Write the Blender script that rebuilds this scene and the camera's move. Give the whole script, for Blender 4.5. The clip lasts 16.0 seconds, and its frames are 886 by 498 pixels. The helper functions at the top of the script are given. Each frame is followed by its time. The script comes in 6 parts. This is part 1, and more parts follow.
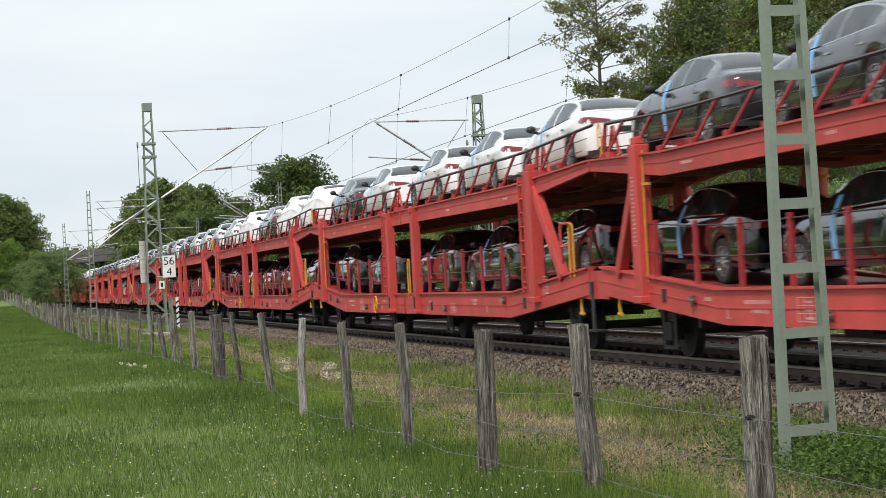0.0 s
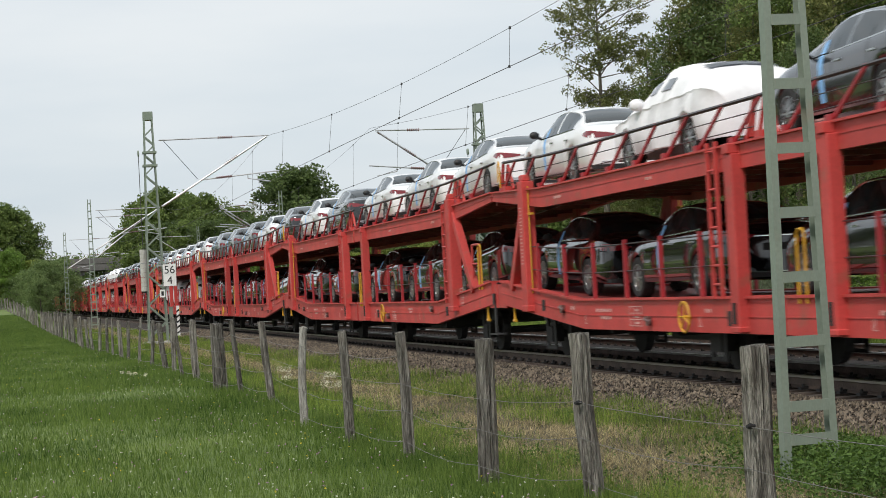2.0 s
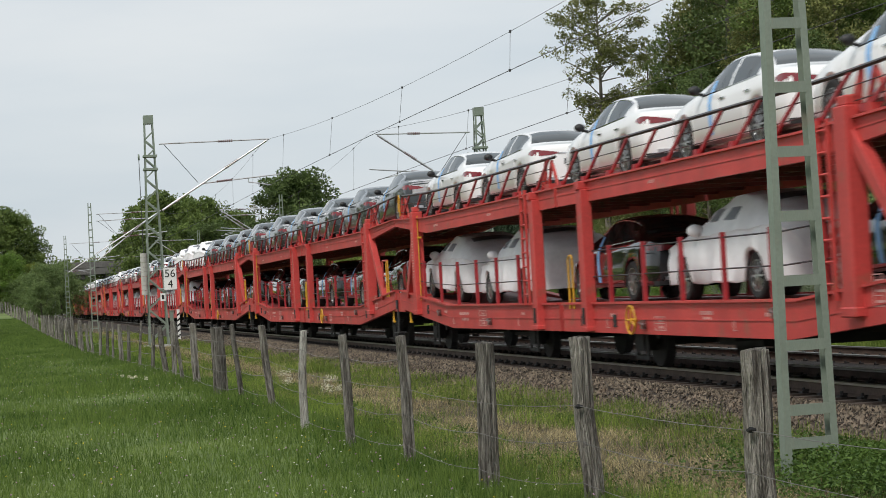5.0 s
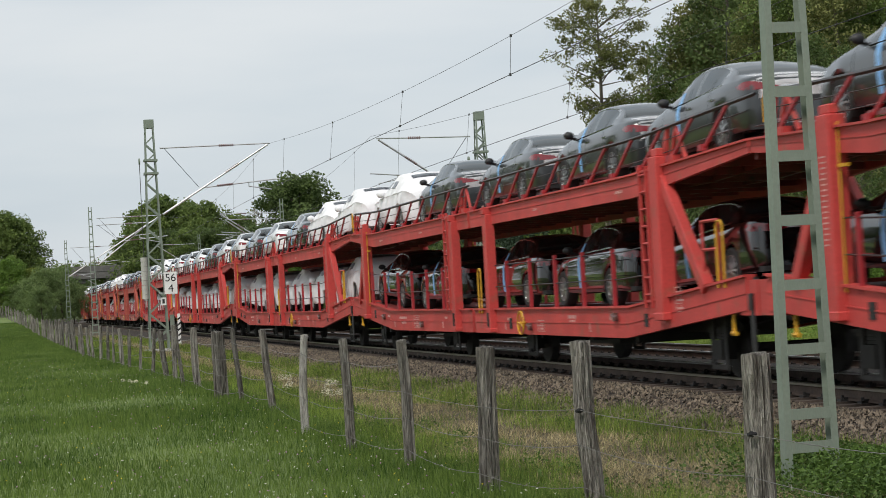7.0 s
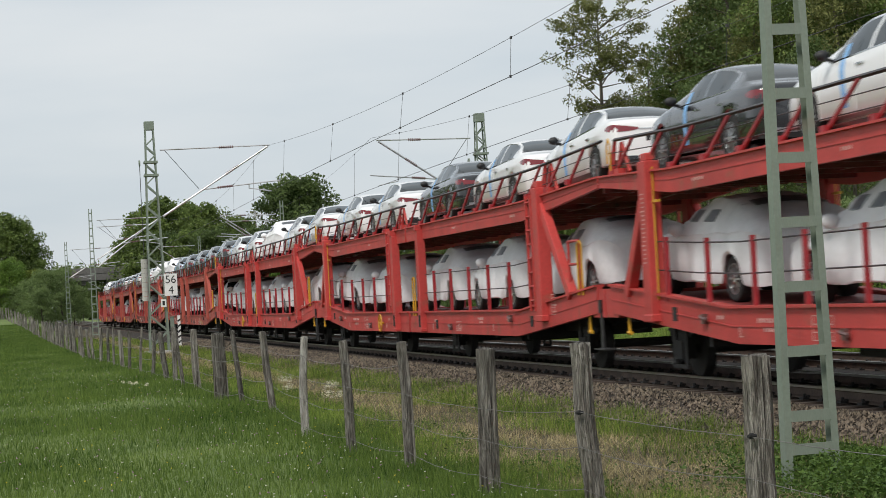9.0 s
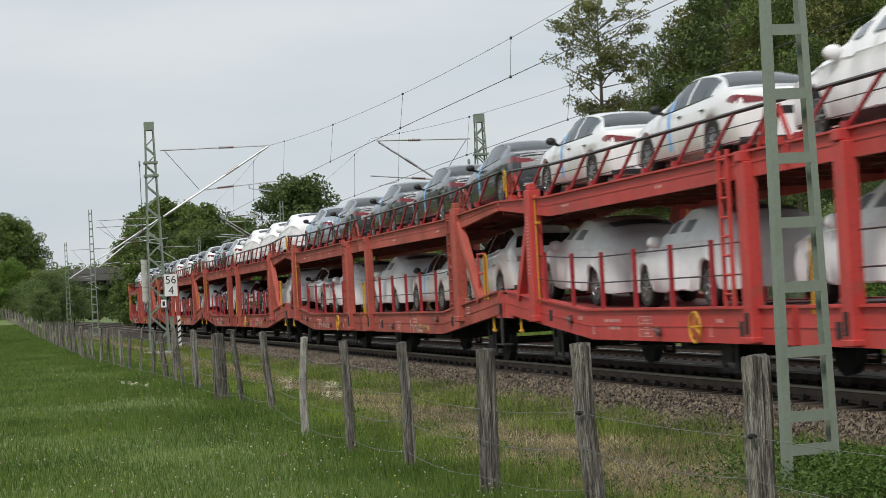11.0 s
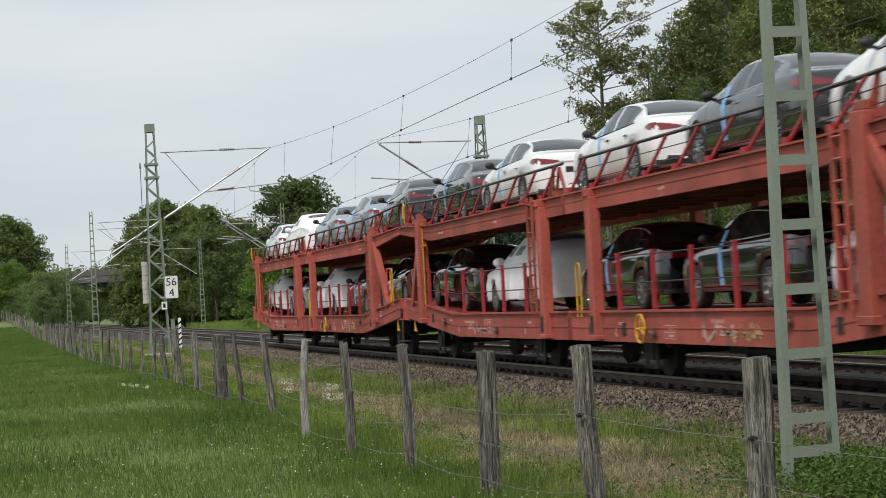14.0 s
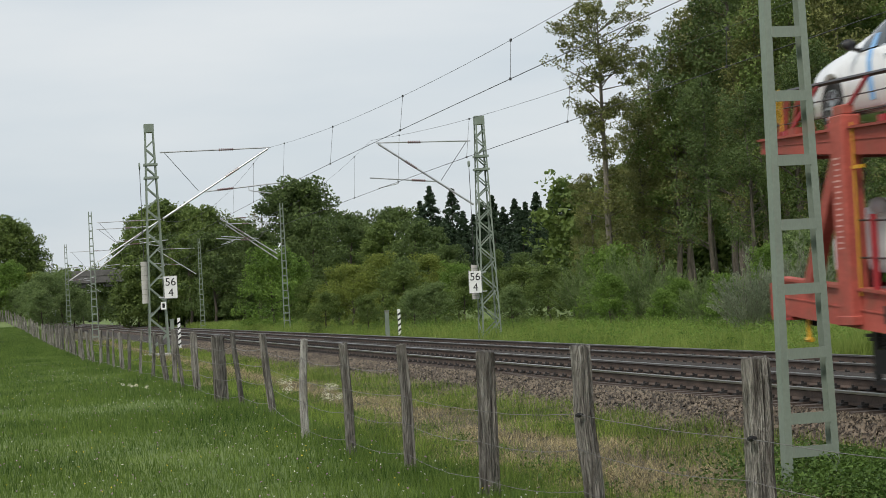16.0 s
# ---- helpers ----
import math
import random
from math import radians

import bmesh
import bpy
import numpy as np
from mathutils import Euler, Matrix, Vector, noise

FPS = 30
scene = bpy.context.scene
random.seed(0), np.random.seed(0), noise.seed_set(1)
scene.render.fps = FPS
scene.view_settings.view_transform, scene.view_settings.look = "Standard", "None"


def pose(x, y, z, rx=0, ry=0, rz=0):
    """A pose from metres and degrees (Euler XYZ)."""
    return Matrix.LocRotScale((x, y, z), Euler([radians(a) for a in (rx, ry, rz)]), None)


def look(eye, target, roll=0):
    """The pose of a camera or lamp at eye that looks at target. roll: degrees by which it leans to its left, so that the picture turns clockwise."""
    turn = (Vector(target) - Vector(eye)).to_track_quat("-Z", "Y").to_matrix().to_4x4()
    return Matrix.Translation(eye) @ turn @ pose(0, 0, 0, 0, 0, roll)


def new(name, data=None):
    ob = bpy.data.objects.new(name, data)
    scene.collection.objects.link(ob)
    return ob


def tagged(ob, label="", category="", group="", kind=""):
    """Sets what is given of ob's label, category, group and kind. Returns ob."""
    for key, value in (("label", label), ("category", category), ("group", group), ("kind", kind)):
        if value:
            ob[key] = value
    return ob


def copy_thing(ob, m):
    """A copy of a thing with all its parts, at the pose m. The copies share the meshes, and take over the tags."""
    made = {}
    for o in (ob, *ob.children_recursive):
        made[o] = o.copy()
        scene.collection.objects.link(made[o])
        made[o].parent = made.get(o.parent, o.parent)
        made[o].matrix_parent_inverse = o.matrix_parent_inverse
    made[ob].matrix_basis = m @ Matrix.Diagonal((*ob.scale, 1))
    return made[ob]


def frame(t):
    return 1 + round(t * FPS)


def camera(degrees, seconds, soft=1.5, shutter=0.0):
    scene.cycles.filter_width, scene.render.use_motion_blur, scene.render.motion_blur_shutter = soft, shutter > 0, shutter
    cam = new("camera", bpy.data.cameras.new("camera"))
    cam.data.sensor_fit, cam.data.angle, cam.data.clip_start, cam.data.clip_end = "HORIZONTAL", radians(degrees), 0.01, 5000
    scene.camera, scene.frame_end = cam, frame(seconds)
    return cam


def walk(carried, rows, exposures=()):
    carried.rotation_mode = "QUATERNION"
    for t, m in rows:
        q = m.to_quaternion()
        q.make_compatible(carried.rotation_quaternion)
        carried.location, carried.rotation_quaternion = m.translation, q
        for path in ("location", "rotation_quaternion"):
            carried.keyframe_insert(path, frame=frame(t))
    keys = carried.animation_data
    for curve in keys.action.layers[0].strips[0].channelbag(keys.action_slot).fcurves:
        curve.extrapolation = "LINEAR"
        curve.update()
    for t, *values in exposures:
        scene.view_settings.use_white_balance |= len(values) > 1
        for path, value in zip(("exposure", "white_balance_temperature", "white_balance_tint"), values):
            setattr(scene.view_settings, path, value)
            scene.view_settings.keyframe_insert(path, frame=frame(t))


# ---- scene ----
# ================= camera =================
H = 1.435                      # eye above rail top; the world's z = 0 is the rail top
RAIL_X, FAR_X = 11.0, 15.1     # centre lines of the two tracks, which run along y
FAR_Z = -0.08
FIELD = -0.315                 # meadow level
cam = camera(25.61, 16.0, soft=0.8, shutter=0.16)
PX = 1 / 3450.0                # radians of one picture step


def cam_pose(dy, dx):
    a, p = radians(12.651) - dx * PX, radians(1.430) + dy * PX
    d = Vector((math.sin(a) * math.cos(p), math.cos(a) * math.cos(p), math.sin(p)))
    return look((0, 0, H), Vector((0, 0, H)) + d * 50, -3.033)


TILT = [(0, -37, -1), (0.5, -30, -1), (1, -26.4, -1), (1.5, -23.6, -1), (2, -21.6, -0.7), (2.5, -20.6, -1), (3, -20, -1),
        (3.5, -19.6, -0.6), (4, -18.4, -0.4), (5.2, -14.5, -0.2), (6.5, -10, 0), (7, -7.6, 0.3), (7.5, -6.4, 0.2), (8, -5.2, 0), (8.5, -4.6, 0.3),
        (9, -4.4, 0.4), (10.2, -3.8, 0.4), (11.5, -3.2, 0.4), (12, -2, 0.4), (12.5, -1, 0.3), (13, -0.2, 0.2), (13.5, 0, 1.2),
        (14, 0, 1.3), (14.5, -1.4, 0.2), (15, -1.5, 0), (15.5, -1.5, 0), (16, 0, 0)]
walk(cam, [(t, cam_pose(dy, dx)) for t, dy, dx in TILT],
     exposures=[(0, 0.26), (0.5, 0.23), (1.5, 0.13), (3, 0.03), (6.5, -0.04), (9, -0.06), (12, -0.11), (14, -0.02), (16, -0.03)])

# ================= sky and sun =================
world = bpy.data.worlds.new("sky")
scene.world = world
world.use_nodes = True
wn, wl = world.node_tree.nodes, world.node_tree.links
wn.clear()
w_out, w_bg = wn.new("ShaderNodeOutputWorld"), wn.new("ShaderNodeBackground")
w_sky, w_mix = wn.new("ShaderNodeTexSky"), wn.new("ShaderNodeMix")
w_tc, w_map, w_noise, w_ramp = (wn.new("ShaderNodeTexCoord"), wn.new("ShaderNodeMapping"),
                                wn.new("ShaderNodeTexNoise"), wn.new("ShaderNodeValToRGB"))
w_sky.sky_type, w_sky.sun_disc = "NISHITA", False
w_sky.sun_elevation, w_sky.sun_rotation = radians(51), radians(220)
w_sky.air_density, w_sky.dust_density = 1.0, 2.5
w_mix.data_type = "RGBA"
w_map.inputs["Scale"].default_value = (1.0, 1.0, 4.5)
w_noise.inputs["Scale"].default_value, w_noise.inputs["Detail"].default_value = 2.6, 5.0
w_noise.inputs["Roughness"].default_value = 0.5
w_ramp.color_ramp.elements[0].position, w_ramp.color_ramp.elements[0].color = 0.30, (6.0, 6.75, 7.35, 1)
w_ramp.color_ramp.elements[1].position, w_ramp.color_ramp.elements[1].color = 0.62, (7.75, 8.1, 8.3, 1)
w_mix.inputs["Factor"].default_value = 0.88
wl.new(w_tc.outputs["Generated"], w_map.inputs["Vector"])
wl.new(w_map.outputs["Vector"], w_noise.inputs["Vector"])
wl.new(w_noise.outputs["Fac"], w_ramp.inputs["Fac"])
wl.new(w_sky.outputs["Color"], w_mix.inputs["A"])
wl.new(w_ramp.outputs["Color"], w_mix.inputs["B"])
wl.new(w_mix.outputs["Result"], w_bg.inputs["Color"])
wl.new(w_bg.outputs["Background"], w_out.inputs["Surface"])
w_bg.inputs["Strength"].default_value = 0.105
sun = new("sun", bpy.data.lights.new("sun", "SUN"))
sun.data.energy, sun.data.angle, sun.data.color = 2.5, radians(12), (1.0, 0.95, 0.88)
sun.matrix_world = look((-62, -74, 120), (0, 0, 0))


# ================= materials =================
def mat(name, col, rough=0.6, metal=0.0, var=0.15, scale=6.0, fine=60.0, bump=0.0, col2=None, stain=None, stain_amt=0.0,
        coat=0.0, per_object=0.0, stretch=(1, 1, 1), spec=0.5):
    m = bpy.data.materials.new(name)
    m.use_nodes = True
    nt = m.node_tree
    n, l = nt.nodes, nt.links
    b = n["Principled BSDF"]
    b.inputs["Roughness"].default_value, b.inputs["Metallic"].default_value = rough, metal
    b.inputs["Coat Weight"].default_value, b.inputs["Coat Roughness"].default_value = coat, 0.06
    b.inputs["Specular IOR Level"].default_value = spec
    tc, mp = n.new("ShaderNodeTexCoord"), n.new("ShaderNodeMapping")
    mp.inputs["Scale"].default_value = stretch
    l.new(tc.outputs["Object"], mp.inputs["Vector"])
    big, small = n.new("ShaderNodeTexNoise"), n.new("ShaderNodeTexNoise")
    big.inputs["Scale"].default_value, small.inputs["Scale"].default_value = scale, fine
    big.inputs["Detail"].default_value, small.inputs["Detail"].default_value = 4, 3
    for t in (big, small):
        l.new(mp.outputs["Vector"], t.inputs["Vector"])
    c2 = col2 or tuple(min(1, c * (1 + 1.5 * var)) for c in col)
    c1 = col if col2 else tuple(c * (1 - 1.5 * var) for c in col)
    r = n.new("ShaderNodeValToRGB")
    r.color_ramp.elements[0].position, r.color_ramp.elements[1].position = 0.32, 0.68
    r.color_ramp.elements[0].color, r.color_ramp.elements[1].color = (*c1, 1), (*c2, 1)
    l.new(big.outputs["Fac"], r.inputs["Fac"])
    mul = n.new("ShaderNodeMix")
    mul.data_type, mul.blend_type = "RGBA", "MULTIPLY"
    mul.inputs["Factor"].default_value = min(1, var * 2.5)
    l.new(r.outputs["Color"], mul.inputs["A"])
    r2 = n.new("ShaderNodeValToRGB")
    r2.color_ramp.elements[0].position, r2.color_ramp.elements[1].position = 0.3, 0.7
    r2.color_ramp.elements[0].color, r2.color_ramp.elements[1].color = (0.55, 0.55, 0.55, 1), (1.3, 1.3, 1.3, 1)
    l.new(small.outputs["Fac"], r2.inputs["Fac"])
    l.new(r2.outputs["Color"], mul.inputs["B"])
    last = mul.outputs["Result"]
    if stain:
        st, sr, sm = n.new("ShaderNodeTexNoise"), n.new("ShaderNodeValToRGB"), n.new("ShaderNodeMix")
        st.inputs["Scale"].default_value, st.inputs["Detail"].default_value = scale * 2.3, 6
        l.new(mp.outputs["Vector"], st.inputs["Vector"])
        sr.color_ramp.elements[0].position, sr.color_ramp.elements[1].position = 0.62 - 0.2 * stain_amt, 0.75
        sm.data_type = "RGBA"
        sm.inputs["B"].default_value = (*stain, 1)
        l.new(st.outputs["Fac"], sr.inputs["Fac"])
        l.new(sr.outputs["Color"], sm.inputs["Factor"])
        l.new(last, sm.inputs["A"])
        last = sm.outputs["Result"]
    if per_object:
        oi, hs, mr = n.new("ShaderNodeObjectInfo"), n.new("ShaderNodeHueSaturation"), n.new("ShaderNodeMapRange")
        mr.inputs["To Min"].default_value, mr.inputs["To Max"].default_value = 1 - per_object, 1 + per_object
        l.new(oi.outputs["Random"], mr.inputs["Value"])
        l.new(mr.outputs["Result"], hs.inputs["Value"])
        l.new(last, hs.inputs["Color"])
        last = hs.outputs["Color"]
    l.new(last, b.inputs["Base Color"])
    if bump:
        bp = n.new("ShaderNodeBump")
        bp.inputs["Strength"].default_value, bp.inputs["Distance"].default_value = bump, 0.02
        l.new(small.outputs["Fac"], bp.inputs["Height"])
        l.new(bp.outputs["Normal"], b.inputs["Normal"])
    return m


def leaf_mat(name, col, col2, trans=0.4, spread=0.55, patch=1.5):
    """Leaves and grass: colour varies leaf by leaf."""
    m = bpy.data.materials.new(name)
    m.use_nodes = True
    n, l = m.node_tree.nodes, m.node_tree.links
    b = n["Principled BSDF"]
    b.inputs["Roughness"].default_value, b.inputs["Specular IOR Level"].default_value = 0.6, 0.25
    g, r = n.new("ShaderNodeNewGeometry"), n.new("ShaderNodeValToRGB")
    r.color_ramp.elements[0].color, r.color_ramp.elements[1].color = (*col, 1), (*col2, 1)
    tc, ns, ad = n.new("ShaderNodeTexCoord"), n.new("ShaderNodeTexNoise"), n.new("ShaderNodeMath")
    ns.inputs["Scale"].default_value = 0.5
    ad.operation = "MULTIPLY_ADD"
    ad.inputs[1].default_value = spread
    sub = n.new("ShaderNodeMath")
    sub.operation = "MULTIPLY_ADD"
    sub.inputs[1].default_value, sub.inputs[2].default_value = patch, 0.5 - patch / 2 - spread / 2 + 0.025
    l.new(tc.outputs["Object"], ns.inputs["Vector"])
    l.new(ns.outputs["Fac"], sub.inputs[0])
    l.new(g.outputs["Random Per Island"], ad.inputs[0])
    l.new(sub.outputs[0], ad.inputs[2])
    l.new(ad.outputs[0], r.inputs["Fac"])
    l.new(r.outputs["Color"], b.inputs["Base Color"])
    tr, mx = n.new("ShaderNodeBsdfTranslucent"), n.new("ShaderNodeMixShader")
    mx.inputs[0].default_value = trans
    l.new(r.outputs["Color"], tr.inputs["Color"])
    l.new(b.outputs[0], mx.inputs[1])
    l.new(tr.outputs[0], mx.inputs[2])
    l.new(mx.outputs[0], n["Material Output"].inputs["Surface"])
    return m


M_RED = mat("wagon_red", (0.50, 0.060, 0.054), 0.5, 0, 0.10, 1.3, 25, 0.05, per_object=0.08, stain=(0.30, 0.10, 0.07), stain_amt=0.1, spec=0.35)
M_REDOLD = mat("faded_wagon_red", (0.37, 0.083, 0.062), 0.65, 0, 0.16, 1.1, 20, 0.1, per_object=0.12, stain=(0.20, 0.085, 0.06), stain_amt=0.4, spec=0.3)
M_REDDARK = mat("stake_red", (0.36, 0.028, 0.036), 0.5, 0, 0.1, 3, 30)
M_YELLOW = mat("handle_yellow", (0.62, 0.33, 0.025), 0.45, 0, 0.08, 5, 40)
M_BLACK = mat("running_gear_black", (0.022, 0.020, 0.019), 0.75, 0, 0.2, 4, 30, 0.2)
M_DECK = mat("deck_oxide_red", (0.21, 0.034, 0.032), 0.5, 0, 0.2, 3, 30, 0.2, stain=(0.05, 0.035, 0.03), stain_amt=0.3)
M_WIRE = mat("steel_wire", (0.07, 0.068, 0.07), 0.5, 0.6, 0.1, 8, 60)
M_MARK = mat("faded_lettering", (0.60, 0.34, 0.31), 0.6, 0, 0.15, 6, 60)
M_MASTG = mat("mast_green", (0.20, 0.24, 0.195), 0.55, 0, 0.08, 1.2, 30, 0.05, stain=(0.22, 0.21, 0.17), stain_amt=0.0)
M_GALV = mat("galvanised_steel", (0.55, 0.56, 0.57), 0.4, 0.7, 0.08, 4, 40)
M_INSUL = mat("insulator_brown", (0.13, 0.065, 0.06), 0.3, 0, 0.1, 5, 40)
M_CONC = mat("concrete", (0.42, 0.41, 0.38), 0.85, 0, 0.12, 3, 40, 0.2)
M_WHITE = mat("board_white", (0.78, 0.78, 0.76), 0.5, 0, 0.05, 3, 30)
M_INK = mat("board_black", (0.015, 0.015, 0.016), 0.6)
M_RAIL = mat("rail_rust", (0.075, 0.052, 0.04), 0.85, 0.0, 0.2, 3, 40, 0.2)
M_RAILTOP = mat("rail_polished", (0.36, 0.34, 0.33), 0.32, 1.0, 0.06, 3, 40)
M_SLEEPER = mat("sleeper", (0.07, 0.053, 0.043), 0.85, 0, 0.2, 2, 30, 0.3, per_object=0.2)
# bed kept near black, so its colour holds the shade between the stones
M_BALLAST = mat("ballast_bed", (0.032, 0.025, 0.02), 0.95, 0, 0.35, 9, 22, 1.0)
M_POST = mat("weathered_post", (0.058, 0.048, 0.039), 0.92, 0, 0.42, 4, 22, 2.4, col2=(0.37, 0.345, 0.305), stain=(0.44, 0.42, 0.38), stain_amt=0.3, stretch=(6, 6, 0.5), per_object=0.3)
M_POSTPALE = mat("bleached_post", (0.33, 0.305, 0.27), 0.9, 0, 0.45, 4, 22, 1.9, col2=(0.62, 0.60, 0.56), stain=(0.07, 0.055, 0.045), stain_amt=0.3, stretch=(6, 6, 0.5))
M_BARB = mat("barbed_wire_steel", (0.22, 0.21, 0.2), 0.55, 0.6, 0.1)


# ================= mesh helpers =================
def box(bm, x0, x1, y0, y1, z0, z1):
    v = [bm.verts.new(p) for p in ((x0, y0, z0), (x1, y0, z0), (x1, y1, z0), (x0, y1, z0),
                                   (x0, y0, z1), (x1, y0, z1), (x1, y1, z1), (x0, y1, z1))]
    for f in ((0, 3, 2, 1), (4, 5, 6, 7), (0, 1, 5, 4), (1, 2, 6, 5), (2, 3, 7, 6), (3, 0, 4, 7)):
        bm.faces.new([v[i] for i in f])
    return v


def tube(bm, a, b, r, n=6, r2=None):
    a, b = Vector(a), Vector(b)
    r2 = r if r2 is None else r2
    q = (b - a).to_track_quat("Z", "Y")
    rings = []
    for p, rr in ((a, r), (b, r2)):
        rings.append([bm.verts.new(p + q @ Vector((rr * math.cos(2 * math.pi * i / n), rr * math.sin(2 * math.pi * i / n), 0))) for i in range(n)])
    for i in range(n):
        bm.faces.new((rings[0][i], rings[0][(i + 1) % n], rings[1][(i + 1) % n], rings[1][i]))
    bm.faces.new(rings[0][::-1])
    bm.faces.new(rings[1])


def polytube(bm, pts, r, n=4):
    """One unbroken bent tube."""
    prev = None
    for i, p in enumerate(pts):
        p = Vector(p)
        q = (Vector(pts[min(i + 1, len(pts) - 1)]) - Vector(pts[max(i - 1, 0)])).to_track_quat("Z", "Y")
        ring_v = [bm.verts.new(p + q @ Vector((r * math.cos(2 * math.pi * k / n), r * math.sin(2 * math.pi * k / n), 0))) for k in range(n)]
        if prev:
            for k in range(n):
                bm.faces.new((prev[k], prev[(k + 1) % n], ring_v[(k + 1) % n], ring_v[k]))
        prev = ring_v


def beam(bm, a, b, w, d, side=(1, 0, 0)):
    """A square bar from a to b, w wide along side and d deep."""
    a, b, side = Vector(a), Vector(b), Vector(side)
    z = (b - a).normalized()
    s = (side - z * side.dot(z)).normalized()
    t = z.cross(s)
    v = [bm.verts.new(p + s * w / 2 * i + t * d / 2 * j) for p in (a, b) for i, j in ((-1, -1), (1, -1), (1, 1), (-1, 1))]
    for f in ((3, 2, 1, 0), (4, 5, 6, 7), (0, 1, 5, 4), (1, 2, 6, 5), (2, 3, 7, 6), (3, 0, 4, 7)):
        bm.faces.new([v[i] for i in f])


def prism(bm, outline, x0, x1):
    """An outline in (y, z) drawn out along x."""
    a = [bm.verts.new((x0, y, z)) for y, z in outline]
    b = [bm.verts.new((x1, y, z)) for y, z in outline]
    n = len(a)
    for i in range(n):
        bm.faces.new((a[i], a[(i + 1) % n], b[(i + 1) % n], b[i]))
    bm.faces.new(a[::-1])
    bm.faces.new(b)


def mesh_of(bm, material, name="mesh", smooth=False, bevel=0.0):
    if bevel:
        bmesh.ops.bevel(bm, geom=bm.edges[:], offset=bevel, segments=1, affect="EDGES", clamp_overlap=True)
    bmesh.ops.recalc_face_normals(bm, faces=bm.faces[:])
    me = bpy.data.meshes.new(name)
    bm.to_mesh(me)
    bm.free()
    me.materials.append(material)
    if smooth:
        me.polygons.foreach_set("use_smooth", [True] * len(me.polygons))
        me.set_sharp_from_angle(angle=radians(38))
    return me


def part(name, bm, material, parent=None, label="", smooth=False, bevel=0.0):
    me = bm if isinstance(bm, bpy.types.Mesh) else mesh_of(bm, material, name, smooth, bevel)
    ob = new(name, me)
    ob.parent = parent
    if label:
        tagged(ob, label)
    return ob


def raw(name, verts, faces, material, smooth=False):
    me = bpy.data.meshes.new(name)
    verts, faces = np.asarray(verts, dtype=np.float32), np.asarray(faces, dtype=np.int32)
    k = faces.shape[1]
    me.vertices.add(len(verts))
    me.vertices.foreach_set("co", verts.ravel())
    me.loops.add(faces.size)
    me.loops.foreach_set("vertex_index", faces.ravel())
    me.polygons.add(len(faces))
    me.polygons.foreach_set("loop_start", np.arange(0, faces.size, k, dtype=np.int32))
    if smooth:
        me.polygons.foreach_set("use_smooth", np.ones(len(faces), dtype=bool))
    me.materials.append(material)
    me.update(calc_edges=True)
    me.validate()
    return me


def BM():
    return bmesh.new()


# ================= ground =================
def rise(x, y):
    """The meadow climbs a little far off."""
    return float(np.interp(y, (150, 190, 230, 262), (0, 0.75, 1.6, 1.85)) * np.interp(x, (2.5, 5.0), (1, 0)))


def ground_z(x, y):
    """Meadow, verge with its shallow ditch, ballast bed of both tracks, far verge."""
    pts = ((-900, FIELD), (4.6, FIELD), (6.0, FIELD - 0.06), (7.4, FIELD - 0.10), (8.3, -0.36), (9.25, -0.22), (16.7, -0.24), (17.8, -0.5), (19, -0.5),
           (24, -0.5), (900, -0.5))
    xs, zs = zip(*pts)
    return float(np.interp(x, xs, zs)) + rise(x, y)


def build_ground():
    xs = [-3000, -900, -300, -120, -60, -30] + [-20 + 0.8 * i for i in range(30)] + [4, 4.5, 5, 5.5, 6, 6.5, 7, 7.4, 7.8, 8.3, 8.8, 9.25] + \
         [10.5, 12, 14, 15.5, 16.7, 17.2, 17.8, 19, 21, 24, 30, 45, 80, 200, 900, 3000]
    ys = [-3000, -600, -120, -40] + [-10 + 2 * i for i in range(60)] + [112 + 8 * i for i in range(30)] + [400, 480, 600, 900, 1500, 4000]
    nx = len(xs)
    verts, faces = [], []
    for y in ys:
        for x in xs:
            z = ground_z(x, y)
            if not 8 < x < 17.5:
                z += 0.05 * noise.noise((x * 0.35, y * 0.2, 0)) + 0.02 * noise.noise((x * 1.3, y, 4))
            verts.append((x, y, z))
    for j in range(len(ys) - 1):
        for i in range(nx - 1):
            a = j * nx + i
            faces.append((a, a + 1, a + 1 + nx, a + nx))
    me = raw("ground", verts, faces, M_SOIL, True)
    me.materials.append(M_BALLAST)
    me.materials.append(M_VERGE)
    idx = []
    for j in range(len(ys) - 1):
        for i in range(nx - 1):
            xm = (xs[i] + xs[i + 1]) / 2
            idx.append(1 if 8.1 < xm < 17.9 else (2 if 4.4 < xm < 8.1 else 0))
    me.polygons.foreach_set("material_index", idx)
    return tagged(new("ground", me), "green meadow and dry verge with a grey-brown ballast bed", "ground", kind="structure")


M_SOIL = mat("meadow_ground", (0.085, 0.135, 0.026), 0.95, 0, 0.25, 0.35, 9, 0.6, col2=(0.14, 0.19, 0.045))
# mottled earth, its dark tone also painting the shade between grass blades
M_VERGE = mat("verge_ground", (0.030, 0.025, 0.013), 0.95, 0, 0.35, 7, 30, 1.2, col2=(0.12, 0.098, 0.05))
build_ground()


# ================= tracks =================
def rail_outline():
    return ((-0.07, -0.172), (0.07, -0.172), (0.07, -0.158), (0.012, -0.135), (0.012, -0.045), (0.036, -0.035), (0.036, -0.004), (0.03, 0.0),
            (-0.03, 0.0), (-0.036, -0.004), (-0.036, -0.035), (-0.012, -0.045), (-0.012, -0.135), (-0.07, -0.158))


